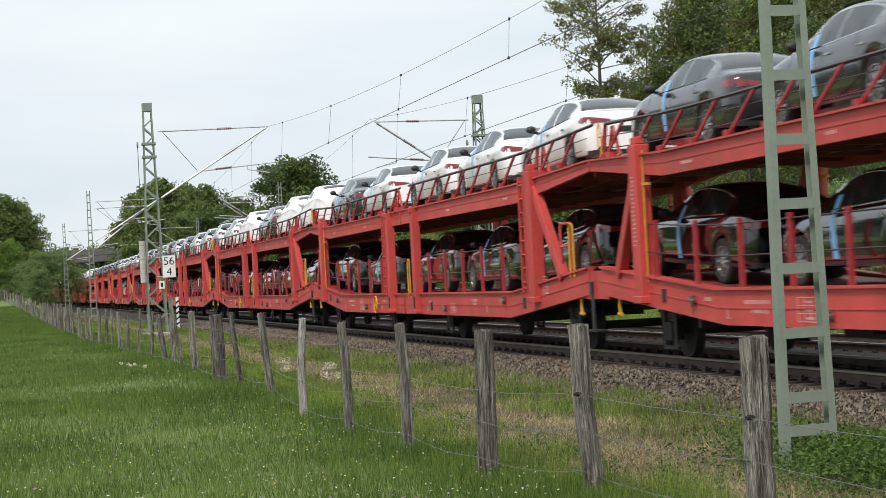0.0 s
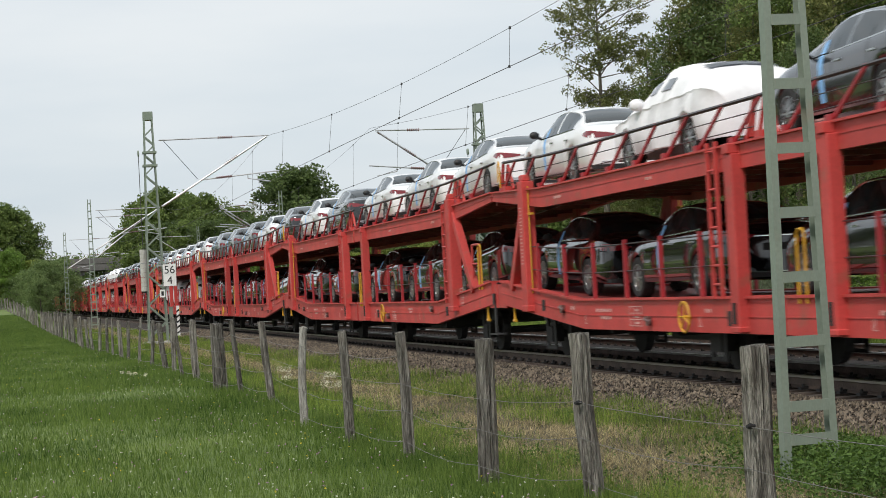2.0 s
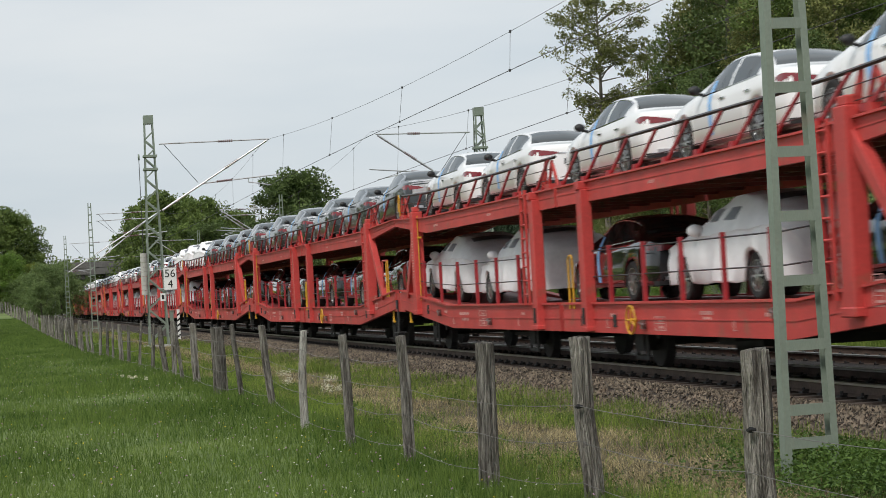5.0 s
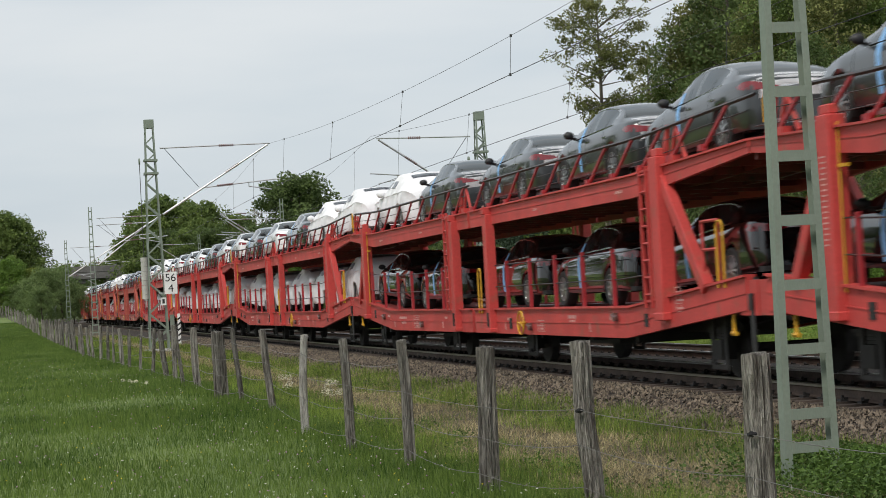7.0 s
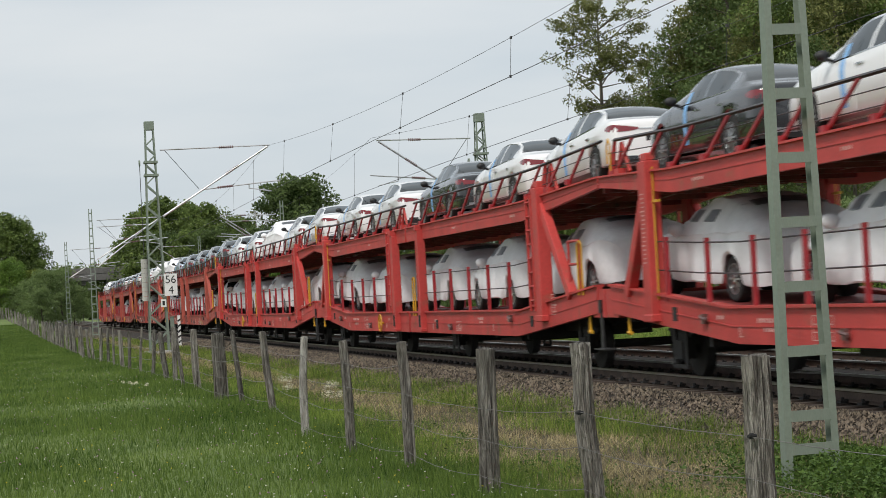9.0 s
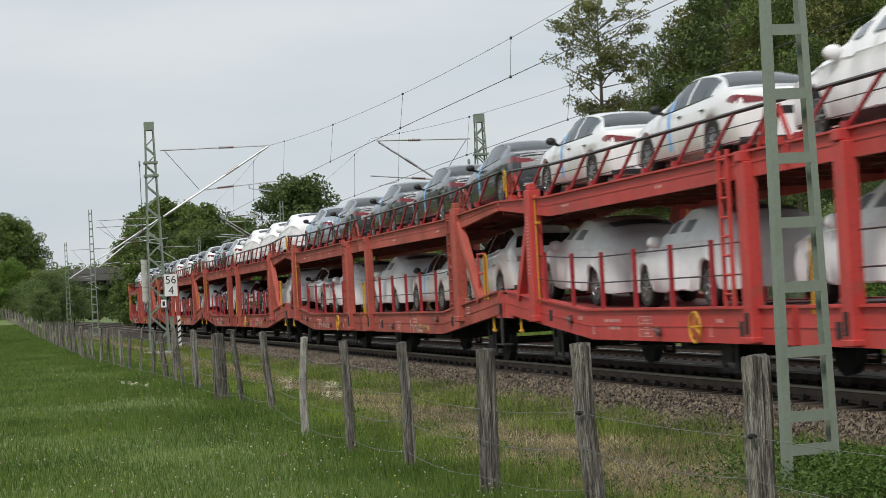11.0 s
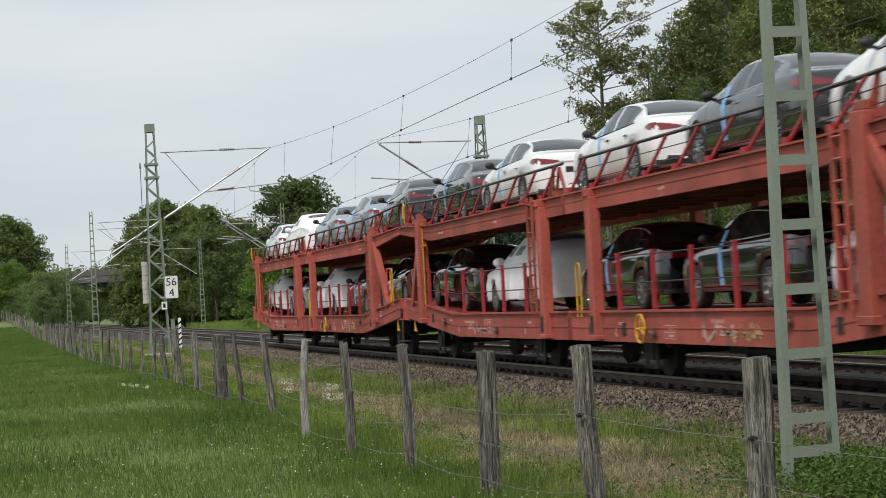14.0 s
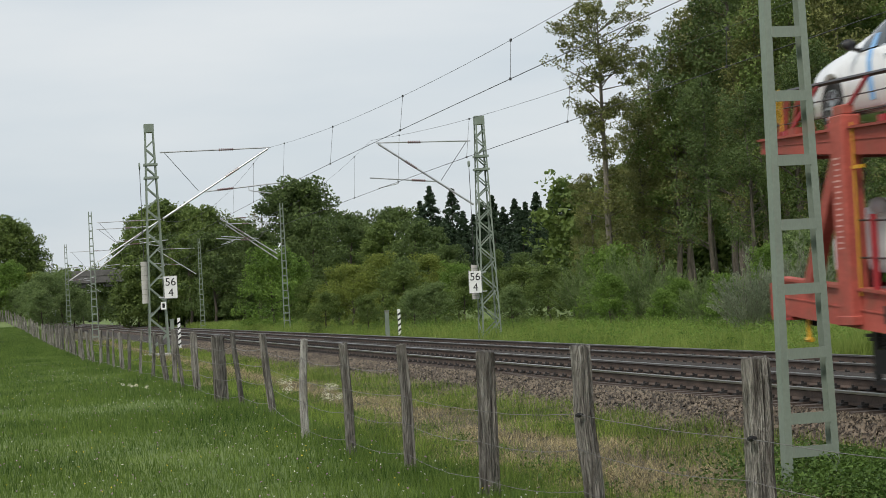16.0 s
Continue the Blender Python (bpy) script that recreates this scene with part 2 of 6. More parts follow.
def build_track(cx, cz, name):
    root = tagged(new(name), "railway track with rusty rails on dark sleepers in ballast", "railway track", kind="structure")
    root.location = (cx, 0, cz)
    for s in (-0.753, 0.753):
        bm = BM()
        a = [bm.verts.new((s + x, -120, z)) for x, z in rail_outline()]
        b = [bm.verts.new((s + x, 620, z)) for x, z in rail_outline()]
        for i in range(len(a)):
            f = bm.faces.new((a[i], a[(i + 1) % len(a)], b[(i + 1) % len(a)], b[i]))
            f.material_index = 1 if i in (7, 8, 9) else 0
        ob = part("rail", bm, M_RAIL, root, "rusty steel rail with a polished head")
        ob.data.materials.append(M_RAILTOP)
    sl, cl = BM(), BM()
    prism(sl, ((-0.13, -0.36), (0.13, -0.36), (0.105, -0.178), (-0.105, -0.178)), -1.3, 1.3)
    sm = mesh_of(sl, M_SLEEPER, "sleeper")
    for s in (-0.753, 0.753):
        for e in (-0.11, 0.11):
            box(cl, s + e - 0.05, s + e + 0.05, -0.06, 0.06, -0.178, -0.148)
            tube(cl, (s + e, 0, -0.15), (s + e, 0, -0.105), 0.022, 6)
            box(cl, s + e * 0.75 - 0.03, s + e * 0.75 + 0.03, -0.045, 0.045, -0.15, -0.13)
    cm = mesh_of(cl, M_BLACK, "fastening")
    rest_v, rest_f, rc_v, rc_f = [], [], [], []

    def add(store_v, store_f, me, y):
        o = len(store_v)
        store_v.extend((v.co.x, v.co.y + y, v.co.z) for v in me.vertices)
        for p in me.polygons:
            q = list(p.vertices)
            if len(q) == 4:
                store_f.append([o + i for i in q])
            else:
                for k in range(1, len(q) - 2, 2):
                    store_f.append([o + q[0], o + q[k], o + q[k + 1], o + q[(k + 2) % len(q)]])
    for i in range(620):
        y = -30 + 0.6 * i
        if cx == RAIL_X and 10 <= y <= 72:
            ob = new("sleeper", sm)
            ob.parent, ob.location = root, (0, y, 0)
            if y <= 34:
                ob = new("fastening", cm)
                ob.parent, ob.location = root, (0, y, 0)
            else:
                add(rc_v, rc_f, cm, y)
        else:
            add(rest_v, rest_f, sm, y)
            if y < (150 if cx == RAIL_X else 90):
                add(rc_v, rc_f, cm, y)
    tagged(part("sleepers", raw("sleepers", rest_v, rest_f, M_SLEEPER), None, root), kind="stuff")
    tagged(part("fastenings", raw("fastenings", rc_v, rc_f, M_BLACK), None, root), kind="stuff")


build_track(RAIL_X, 0, "track_1")
build_track(FAR_X, FAR_Z, "track_2")


# ================= car-carrying wagons =================
W = 1.45          # half width of a wagon
ENDS = {1: 14.3, -1: 15.6}      # from its middle joint to the deck end, towards the tail and the head
KINK = {1: 9.0, -1: 10.6}       # where the side sill bends up
POST = {1: 12.08, -1: 12.35}     # end posts
MPOST = {1: 1.3, -1: -1.8}      # posts beside the middle joint


def floor_z(y):
    s = 1 if y > 0 else -1
    return float(np.interp(abs(y), (0, KINK[s], ENDS[s]), (1.06, 1.06, 1.30)))


def deck_z(y):
    return float(np.interp(abs(y), (0, 11.0, 15.6), (3.12, 3.12, 3.26)))


def wheel_ring(bm, c, r, n=14, tube_r=0.018):
    pts = [Vector((c[0], c[1] + r * math.cos(2 * math.pi * i / n), c[2] + r * math.sin(2 * math.pi * i / n))) for i in range(n)]
    for i in range(n):
        tube(bm, pts[i], pts[(i + 1) % n], tube_r, 5)
    for i in range(0, n, 4):
        tube(bm, c, pts[i], tube_r * 0.8, 4)


M_SCRAWLW = mat('scrawl_white', (0.50, 0.34, 0.30), 0.7, 0, 0.15, 3, 30)
M_SCRAWLY = mat('scrawl_yellow', (0.42, 0.25, 0.11), 0.7, 0, 0.15, 3, 30)


def build_wagon(red, wheel_y, label, scrawl=False):
    root = tagged(new("car_transport_wagon"), label, "railway wagon", "wagons of the train")
    share = {}

    def put(name, key, make, material, loc=(0, 0, 0), rot=(0, 0, 0), lab="", parent=root, bevel=0.0, smooth=False):
        if key not in share:
            bm = BM()
            make(bm)
            share[key] = mesh_of(bm, material, name, smooth, bevel)
        ob = new(name, share[key])
        ob.parent, ob.location, ob.rotation_euler = parent, loc, rot
        if lab:
            tagged(ob, lab)
        return ob

    for s in (1, -1):
        HALF, K = ENDS[s], KINK[s]
        for side in (-1, 1):
            def sill(bm, s=s, side=side):
                o = [(0.12 * s, 0.58), ((K - 0.3) * s, 0.57), (HALF * s, 1.0), (HALF * s, 1.44), (K * s, 1.05), (0.12 * s, 1.05)]
                prism(bm, o, side * (W - 0.10), side * W)
                top = [(0.12 * s, 1.05), (K * s, 1.05), (HALF * s, 1.44), (HALF * s, 1.475), (K * s, 1.085), (0.12 * s, 1.085)]
                prism(bm, top, side * (W - 0.14), side * (W + 0.045))
                rib = [(0.12 * s, 0.80), ((K - 0.1) * s, 0.80), (HALF * s, 1.22), (HALF * s, 1.235), ((K - 0.1) * s, 0.815), (0.12 * s, 0.815)]
                prism(bm, rib, side * W, side * (W + 0.012))
            put("side_sill", ("sill", s, side), sill, red, lab="red steel side sill bent up at the end")

            def ubeam(bm, s=s, side=side):
                o = [(0.08 * s, 2.78), (11.0 * s, 2.76), ((HALF + 0.34) * s, 3.06), ((HALF + 0.34) * s, 3.22), (11 * s, 3.10), (0.08 * s, 3.10)]
                prism(bm, o, side * (W - 0.08), side * W)
                fl = [(0.08 * s, 3.10), (11 * s, 3.10), ((HALF + 0.34) * s, 3.22), ((HALF + 0.34) * s, 3.25), (11 * s, 3.13), (0.08 * s, 3.13)]
                prism(bm, fl, side * (W - 0.12), side * (W + 0.05))
                ri = [(0.08 * s, 2.96), (11 * s, 2.95), ((HALF + 0.34) * s, 3.15), ((HALF + 0.34) * s, 3.162), (11 * s, 2.962), (0.08 * s, 2.972)]
                prism(bm, ri, side * W, side * (W + 0.01))
            put("upper_side_beam", ("ubeam", s, side), ubeam, red)

            def mpost(bm, side=side):
                box(bm, side * (W - 0.06), side * (W + 0.13), -0.15, 0.15, 0.62, 2.98)
                box(bm, side * (W - 0.02), side * (W + 0.15), -0.17, 0.17, 0.60, 0.68)
                box(bm, side * (W - 0.02), side * (W + 0.16), -0.11, 0.11, 2.98, 3.12)
            put("middle_post", ("mpost", side), mpost, red, (0, MPOST[s], 0), bevel=0.012)

            # post is not cut: the slot's inner shade is a solid black block
            def slot(bm, side=side):
                box(bm, side * (W + 0.12), side * (W + 0.152), -0.05, 0.05, 0.72, 1.0)
            if side < 0:
                put("lock_slot", ("slot", side), slot, M_BLACK, (0, MPOST[s], 0))

            def epost(bm, side=side):
                box(bm, side * (W - 0.12), side * (W + 0.12), -0.18, 0.18, 0.90, 3.30)
                box(bm, side * (W - 0.07), side * (W + 0.08), -0.14, 0.14, 3.30, 3.42)
                box(bm, side * (W - 0.02), side * (W + 0.14), -0.20, 0.20, 0.86, 0.98)
            put("end_post", ("epost", side), epost, red, (0, POST[s] * s, 0), bevel=0.015)

            def brace(bm, s=s, side=side):
                beam(bm, (side * (W - 0.02), 0.12 * s, 2.95), (side * (W - 0.02), (1.25 if s > 0 else 1.75) * s, 1.30), 0.16, 0.20)
            put("diagonal_brace", ("brace", s, side), brace, red, (0, POST[s] * s, 0), bevel=0.012)

            # stakes of the lower deck, with their two wires
            def stake(bm, side=side):
                box(bm, side * (W - 0.05), side * (W + 0.01), -0.03, 0.03, 0, 0.95)
            for i in range(6):
                y = s * (2.9 + 1.72 * i)
                put("lower_stake", ("stake", side), stake, M_REDDARK, (0, y, floor_z(y)))

            for h in (0.45, 0.88):
                def lwire(bm, s=s, side=side, h=h):
                    ys = [s * (1.7 + 1.7 * i) for i in range(6)] + [s * 11.9]
                    polytube(bm, [(side * (W - 0.02), y, floor_z(y) + h) for y in ys], 0.011)
                put("lower_guard_wire", ("lwire", s, side, h), lwire, M_WIRE)

            # slanting stakes of the upper deck
            def ustake(bm, side=side):
                beam(bm, (side * (W - 0.03), 0.5, 0.02), (side * (W - 0.03), -0.5, 0.55), 0.035, 0.05)
                box(bm, side * (W - 0.06), side * (W + 0.03), 0.42, 0.58, 0, 0.09)
            for i in range(10 if s > 0 else 11):
                y = s * (0.9 + 1.38 * i)
                put("upper_stake", ("ustake", side), ustake, M_REDDARK, (0, y, deck_z(y)))

            for h, r in ((0.17, 0.008), (0.36, 0.008), (0.55, 0.028)):
                def uwire(bm, s=s, side=side, h=h, r=r):
                    ys = [s * (0.5 + 1.38 * i) for i in range(11 if s > 0 else 12)]
                    polytube(bm, [(side * (W - 0.03), y + 0.5 - 1.85 * h, deck_z(y) + h) for y in ys], r)
                put("upper_guard_wire", ("uwire", s, side, h), uwire, M_WIRE)

        # floors
        def lfloor(bm, s=s):
            o = [(0.05 * s, 0.96), (K * s, 0.96), (HALF * s, 1.20), (HALF * s, 1.30), (K * s, 1.06), (0.05 * s, 1.06)]
            prism(bm, o, -W + 0.15, W - 0.15)
        put("lower_deck", ("lfloor", s), lfloor, M_DECK, lab="dark red steel lower car deck")

        def ufloor(bm, s=s):
            o = [(0.03 * s, 3.06), (11 * s, 3.06), ((HALF + 0.34) * s, 3.18), ((HALF + 0.34) * s, 3.24), (11 * s, 3.12), (0.03 * s, 3.12)]
            prism(bm, o, -W + 0.13, W - 0.13)
            for i in range(12):
                y = s * (0.6 + 1.28 * i)
                box(bm, -W + 0.1, W - 0.1, y - 0.04, y + 0.04, 2.86 + (deck_z(y) - 3.12), 3.06 + (deck_z(y) - 3.12))
            for x in (-0.5, 0.5):
                o = [(0.05 * s, 2.9), (12 * s, 2.9), ((HALF + 0.34) * s, 3.06), ((HALF + 0.34) * s, 3.18), (11 * s, 3.06), (0.05 * s, 3.06)]
                prism(bm, o, x - 0.04, x + 0.04)
        put("upper_deck", ("ufloor", s), ufloor, M_DECK, lab="dark red ribbed steel upper car deck")

        def frame_under(bm, s=s):
            for x in (-0.45, 0.45):
                prism(bm, [(0.1 * s, 0.62), (12 * s, 0.62), (HALF * s, 0.98), (HALF * s, 1.2), (9 * s, 0.95), (0.1 * s, 0.95)], x - 0.07, x + 0.07)
            box(bm, -0.5, 0.5, min(5.2 * s, 7.0 * s), max(5.2 * s, 7.0 * s), 0.38, 0.62)
            tube(bm, (-0.7, 8.6 * s, 0.55), (0.7, 8.6 * s, 0.55), 0.13, 10)
            for y in (4.6, 7.8, 10.3):
                box(bm, -1.25, 1.25, s * y - 0.06, s * y + 0.06, 0.5, 0.75)
        put("underframe", ("under", s), frame_under, M_BLACK, lab="black underframe with brake gear")

        # axles
        for y in (3.3, 12.1 if s > 0 else 13.5):
            def axle(bm):
                tube(bm, (-0.95, 0, 0.42), (0.95, 0, 0.42), 0.075, 8)
                for x in (-0.75, 0.75):
                    tube(bm, (x - 0.055, 0, 0.42), (x + 0.07, 0, 0.42), 0.42, 20)
                    tube(bm, (x + (0.07 if x < 0 else -0.09), 0, 0.42), (x + (0.09 if x < 0 else -0.07), 0, 0.42), 0.445, 20)
            put("wheelset", "axle", axle, M_BLACK, (0, s * y, 0), smooth=False)
            for side in (-1, 1):
                def spring(bm, side=side):
                    x = side * 1.0
                    box(bm, x - 0.11, x + 0.11, -0.16, 0.16, 0.28, 0.56)
                    for k in range(5):
                        w = 0.62 - 0.11 * k
                        box(bm, x - 0.05, x + 0.05, -w, w, 0.70 - 0.045 * k, 0.74 - 0.045 * k)
                    for e in (-0.26, 0.26):
                        box(bm, x + side * 0.06, x + side * 0.09, e - 0.07, e + 0.07, 0.2, 0.9)
                    box(bm, x + side * 0.06, x + side * 0.09, -0.33, 0.33, 0.14, 0.2)
                put("spring", ("spring", side), spring, M_BLACK, (0, s * y, 0))

        # end: headstock, buffers, step
        def headstock(bm, s=s):
            box(bm, -W + 0.05, W - 0.05, min(s * (HALF - 0.2), s * HALF), max(s * (HALF - 0.2), s * HALF), 0.92, 1.34)
        put("headstock", ("head", s), headstock, red)

        def buffer(bm, s=s):
            tube(bm, (0, s * (HALF - 0.02), 1.02), (0, s * (HALF + 0.2), 1.02), 0.12, 10)
            tube(bm, (0, s * (HALF + 0.2), 1.02), (0, s * (HALF + 0.3), 1.02), 0.2, 12)
        for x in (-0.88, 0.88):
            put("buffer", ("buff", s), buffer, M_BLACK, (x, 0, 0))

        for side in (-1, 1):
            def flap(bm, s=s, side=side):
                x0, x1 = sorted((side * (W - 0.06), side * (W - 0.02)))
                box(bm, x0, x1, min(s * (HALF - 0.3), s * (HALF + 0.34)), max(s * (HALF - 0.3), s * (HALF + 0.34)), 0.93, 1.40)
            put("end_bridge_plate", ("flap", s, side), flap, M_RED)
        for side in (-1, 1):
            def grip(bm, side=side):
                tube(bm, (side * 1.38, 0, 0.98), (side * 1.38, 0, 0.70), 0.026, 6)
                tube(bm, (side * 1.38, -0.07, 0.68), (side * 1.38, 0.07, 0.68), 0.035, 6)
            put("coupling_grip", ("grip", side), grip, M_YELLOW, (0, (HALF - 0.7) * s, 0))
    for side in (-1, 1):
        def step(bm, side=side):
            box(bm, side * 1.42, side * 1.45, -0.05, 0.05, 0.42, 1.22)
            box(bm, side * 1.3, side * 1.5, -0.3, 0.3, 0.39, 0.42)
            box(bm, side * 1.43, side * 1.48, -0.05, 0.05, 1.0, 1.22)
        put("foot_step", ("step", side), step, M_WIRE, (0, -15.75, 0), lab="grey steel foot step")

        # ladders at the far middle post and the near end post
        def ladder(bm, side=side):
            for y in (-0.16, 0.16):
                box(bm, side * (W + 0.02), side * (W + 0.07), y - 0.022, y + 0.022, 1.05, 3.2)
            for k in range(8):
                tube(bm, (side * (W + 0.045), -0.16, 1.25 + 0.26 * k), (side * (W + 0.045), 0.16, 1.25 + 0.26 * k), 0.02, 5)
        put("ladder", ("ladder", side), ladder, red, (0, 2.1, 0))
        put("ladder", ("ladder", side), ladder, red, (0, -11.7, 0))

        def rail_yellow(bm, side=side):
            for y in (-0.12, 0.12):
                tube(bm, (side * (W + 0.02), y, 0.98), (side * (W + 0.02), y, 1.84), 0.018, 6)
            for y0, y1, z0, z1 in ((-0.12, -0.06, 1.84, 1.90), (-0.06, 0.06, 1.90, 1.90), (0.06, 0.12, 1.90, 1.84)):
                tube(bm, (side * (W + 0.02), y0, z0), (side * (W + 0.02), y1, z1), 0.018, 6)
        put("yellow_handrail", ("yrail", side), rail_yellow, M_YELLOW, (0, -0.75, 0))
        put("yellow_handrail", ("yrail", side), rail_yellow, M_YELLOW, (0, -14.75, 0.33))

        def rail_red(bm, side=side):
            for a, b in (((0, 1.3), (0, 2.15)), ((0, 2.15), (0.62, 2.15)), ((0.62, 2.15), (0.62, 1.3)), ((0, 1.75), (0.62, 1.75))):
                tube(bm, (side * (W - 0.02), a[0], a[1]), (side * (W - 0.02), b[0], b[1]), 0.026, 6)
        put("red_handrail", ("rrail", side), rail_red, M_RED, (0, -14.6, 0.1))

        def pole(bm, side=side):
            tube(bm, (side * (W + 0.02), 0, 1.2), (side * (W + 0.02), 0, 3.2), 0.013, 6)
            box(bm, side * (W - 0.02), side * (W + 0.04), -0.20, 0.02, 2.66, 2.70)
        put("yellow_pole", ("pole", side), pole, M_YELLOW, (0, POST[1] - 0.24, 0))

        def tags(bm, side=side):
            for k in range(17):
                z = 1.75 + 0.065 * k
                box(bm, side * (W + 0.12), side * (W + 0.124), -0.06, 0.07 if k % 4 else 0.11, z, z + 0.02)
        if side < 0:
            tagged(put("level_scale", ("tags", side), tags, M_MARK, (0, POST[1], 0)), kind="stuff")
            tagged(put("level_scale", ("tags", side), tags, M_MARK, (0, MPOST[-1], 0.35)), kind="stuff")

        def lettering(bm, side=side):
            def bar(y, z, w, h):
                box(bm, side * (W + 0.001), side * (W + 0.005), y - w / 2, y + w / 2, z, z + h)
            # ruled load tables
            for y0, rows, cols, cw, ch in ((5.9, 3, 3, 0.20, 0.10), (-5.3, 2, 3, 0.16, 0.10), (-12.9, 3, 1, 0.24, 0.12)):
                z0 = 0.64 if y0 > -10 else 0.98
                for k in range(rows + 1):
                    bar(y0, z0 + k * ch, cols * cw, 0.012)
                for k in range(cols + 1):
                    bar(y0 - cols * cw / 2 + k * cw, z0, 0.014, rows * ch)
                for k in range(rows):
                    bar(y0 - 0.3 * cw, z0 + (k + 0.35) * ch, cw * 1.1, 0.03)
            # lines of writing and single marks
            for y, z, w in ((7.6, 0.86, 0.9), (7.5, 0.74, 0.6), (-7.3, 0.88, 0.5), (-7.3, 0.80, 0.35), (2.7, 0.86, 0.25), (-2.9, 0.84, 0.3), (9.4, 0.90, 0.25), (-9.6, 0.86, 0.25)):
                for k in range(max(2, round(w / 0.09))):
                    bar(y - w / 2 + 0.09 * k, z, 0.05, 0.055)
            for y, z in ((3.0, 0.66), (-2.7, 0.66), (8.6, 0.66), (-8.4, 0.66), (12.1, 1.02), (-12.4, 0.98)):
                for w, h in ((0.14, 0.015), (0.015, 0.15)):
                    bar(y, z, w, h)
                bar(y, z + 0.135, 0.14, 0.015)
                bar(y + 0.06, z, 0.015, 0.15)
            for y, w in ((10.0, 0.5), (-10.3, 0.4), (5.0, 0.35), (-5.2, 0.35)):
                for k in range(round(w / 0.08)):
                    bar(y - w / 2 + 0.08 * k, 2.87, 0.045, 0.045)
        if side < 0:
            tagged(put("lettering", ("letters", side), lettering, M_MARK), kind="stuff")

        def fitting(bm, side=side):
            box(bm, side * W, side * (W + 0.07), -0.06, 0.06, 0.66, 0.80)
            tube(bm, (side * (W + 0.05), -0.12, 0.72), (side * (W + 0.05), 0.12, 0.76), 0.03, 6)
        for y in (5.2, -4.6, 9.9, -9.9):
            put("lashing_fitting", ("fit", side), fitting, M_INSUL, (0, y, 0.18 if abs(y) > 9 else 0))

        # no opening: a solid black block gives the shade inside each hole
        def hole(bm, side=side):
            box(bm, side * (W - 0.02), side * (W + 0.014), -0.09, 0.09, -0.10, 0.10)
        for y, z in ((1.8, 0.78), (-1.3, 0.78), (-3.1, 0.78), (11.2, 0.98), (-11.4, 0.86)):
            if side < 0:
                put("pocket", ("hole", side), hole, M_BLACK, (0, y, z))

        def hwheel(bm, side=side):
            wheel_ring(bm, (side * (W + 0.10), 0, 0), 0.22)
            tube(bm, (side * W, 0, 0), (side * (W + 0.12), 0, 0), 0.03, 6)
        if scrawl and side < 0:
            rs = random.Random(5 if wheel_y < 0 else 9)
            for y0, col in ((-8.2, M_SCRAWLY), (-7.4, M_SCRAWLW), (6.9, M_SCRAWLW)):
                bm = BM()
                p = Vector((side * (W + 0.004), y0, 0.72))
                for k in range(13):
                    q = Vector((p.x, y0 - 0.75 + 0.12 * k + rs.uniform(-0.1, 0.1), 0.69 + 0.11 * (1 if k % 2 else -0.4) + rs.uniform(-0.06, 0.10)))
                    beam(bm, p, q, 0.006, rs.uniform(0.03, 0.06))
                    p = q
                part("paint_scrawl", bm, col, root, "faded sprayed paint scrawl")
        put("handwheel", ("hw", side), hwheel, M_YELLOW, (0, wheel_y, 0.80))
        # folded chocks and tension gear at the deck joints
        def gear(bm, side=side):
            for a, b in (((-0.5, 0.02), (-0.15, 0.5)), ((0.55, 0.02), (0.2, 0.55)), ((-0.15, 0.5), (0.1, 0.05)), ((0.2, 0.55), (0.35, 0.05))):
                beam(bm, (side * (W - 0.05), a[0], a[1]), (side * (W - 0.05), b[0], b[1]), 0.045, 0.055)
            box(bm, side * (W - 0.12), side * (W + 0.02), -0.12, 0.12, 0, 0.10)
        for y in (0.45, -12.9, 13.6):
            put("deck_gear", ("gear", side), gear, red, (0, y, deck_z(y)))

        def yhook(bm, side=side):
            pts = [(0, 0), (0, 0.5), (0.08, 0.6), (0.16, 0.5), (0.16, 0.2)]
            for a, b in zip(pts[:-1], pts[1:]):
                tube(bm, (side * (W + 0.01), a[0], a[1]), (side * (W + 0.01), b[0], b[1]), 0.014, 6)
        put("yellow_hook", ("hook", side), yhook, M_YELLOW, (0, 13.9, deck_z(13.9)))
    return root


# ================= cars on the train =================
def paint(name, col, metal=0.0, rough=0.3):
    m = bpy.data.materials.new(name)
    m.use_nodes = True
    n, l = m.node_tree.nodes, m.node_tree.links
    b = n["Principled BSDF"]
    b.inputs["Metallic"].default_value, b.inputs["Roughness"].default_value = metal, rough
    b.inputs["Coat Weight"].default_value, b.inputs["Coat Roughness"].default_value = 0.9, 0.04
    t, r = n.new("ShaderNodeTexNoise"), n.new("ShaderNodeValToRGB")
    t.inputs["Scale"].default_value = 1.2
    r.color_ramp.elements[0].color = (*[c * 0.93 for c in col], 1)
    r.color_ramp.elements[1].color = (*col, 1)
    l.new(t.outputs["Fac"], r.inputs["Fac"])
    l.new(r.outputs["Color"], b.inputs["Base Color"])
    return m


P_WHITE = paint("white_paint", (0.86, 0.86, 0.86))
P_DARK = paint("anthracite_paint", (0.016, 0.017, 0.020), 0.0, 0.2)
P_SLATE = paint("slate_paint", (0.030, 0.034, 0.036), 0.3, 0.3)
P_BLACK = paint("black_paint", (0.006, 0.006, 0.007), 0, 0.08)
P_BLACK.node_tree.nodes["Principled BSDF"].inputs["Coat Weight"].default_value = 1.0
P_BLUE = paint("pale_blue_paint", (0.36, 0.43, 0.50), 0.5, 0.35)
P_GREY = paint("grey_paint", (0.13, 0.145, 0.16), 0.5, 0.35)
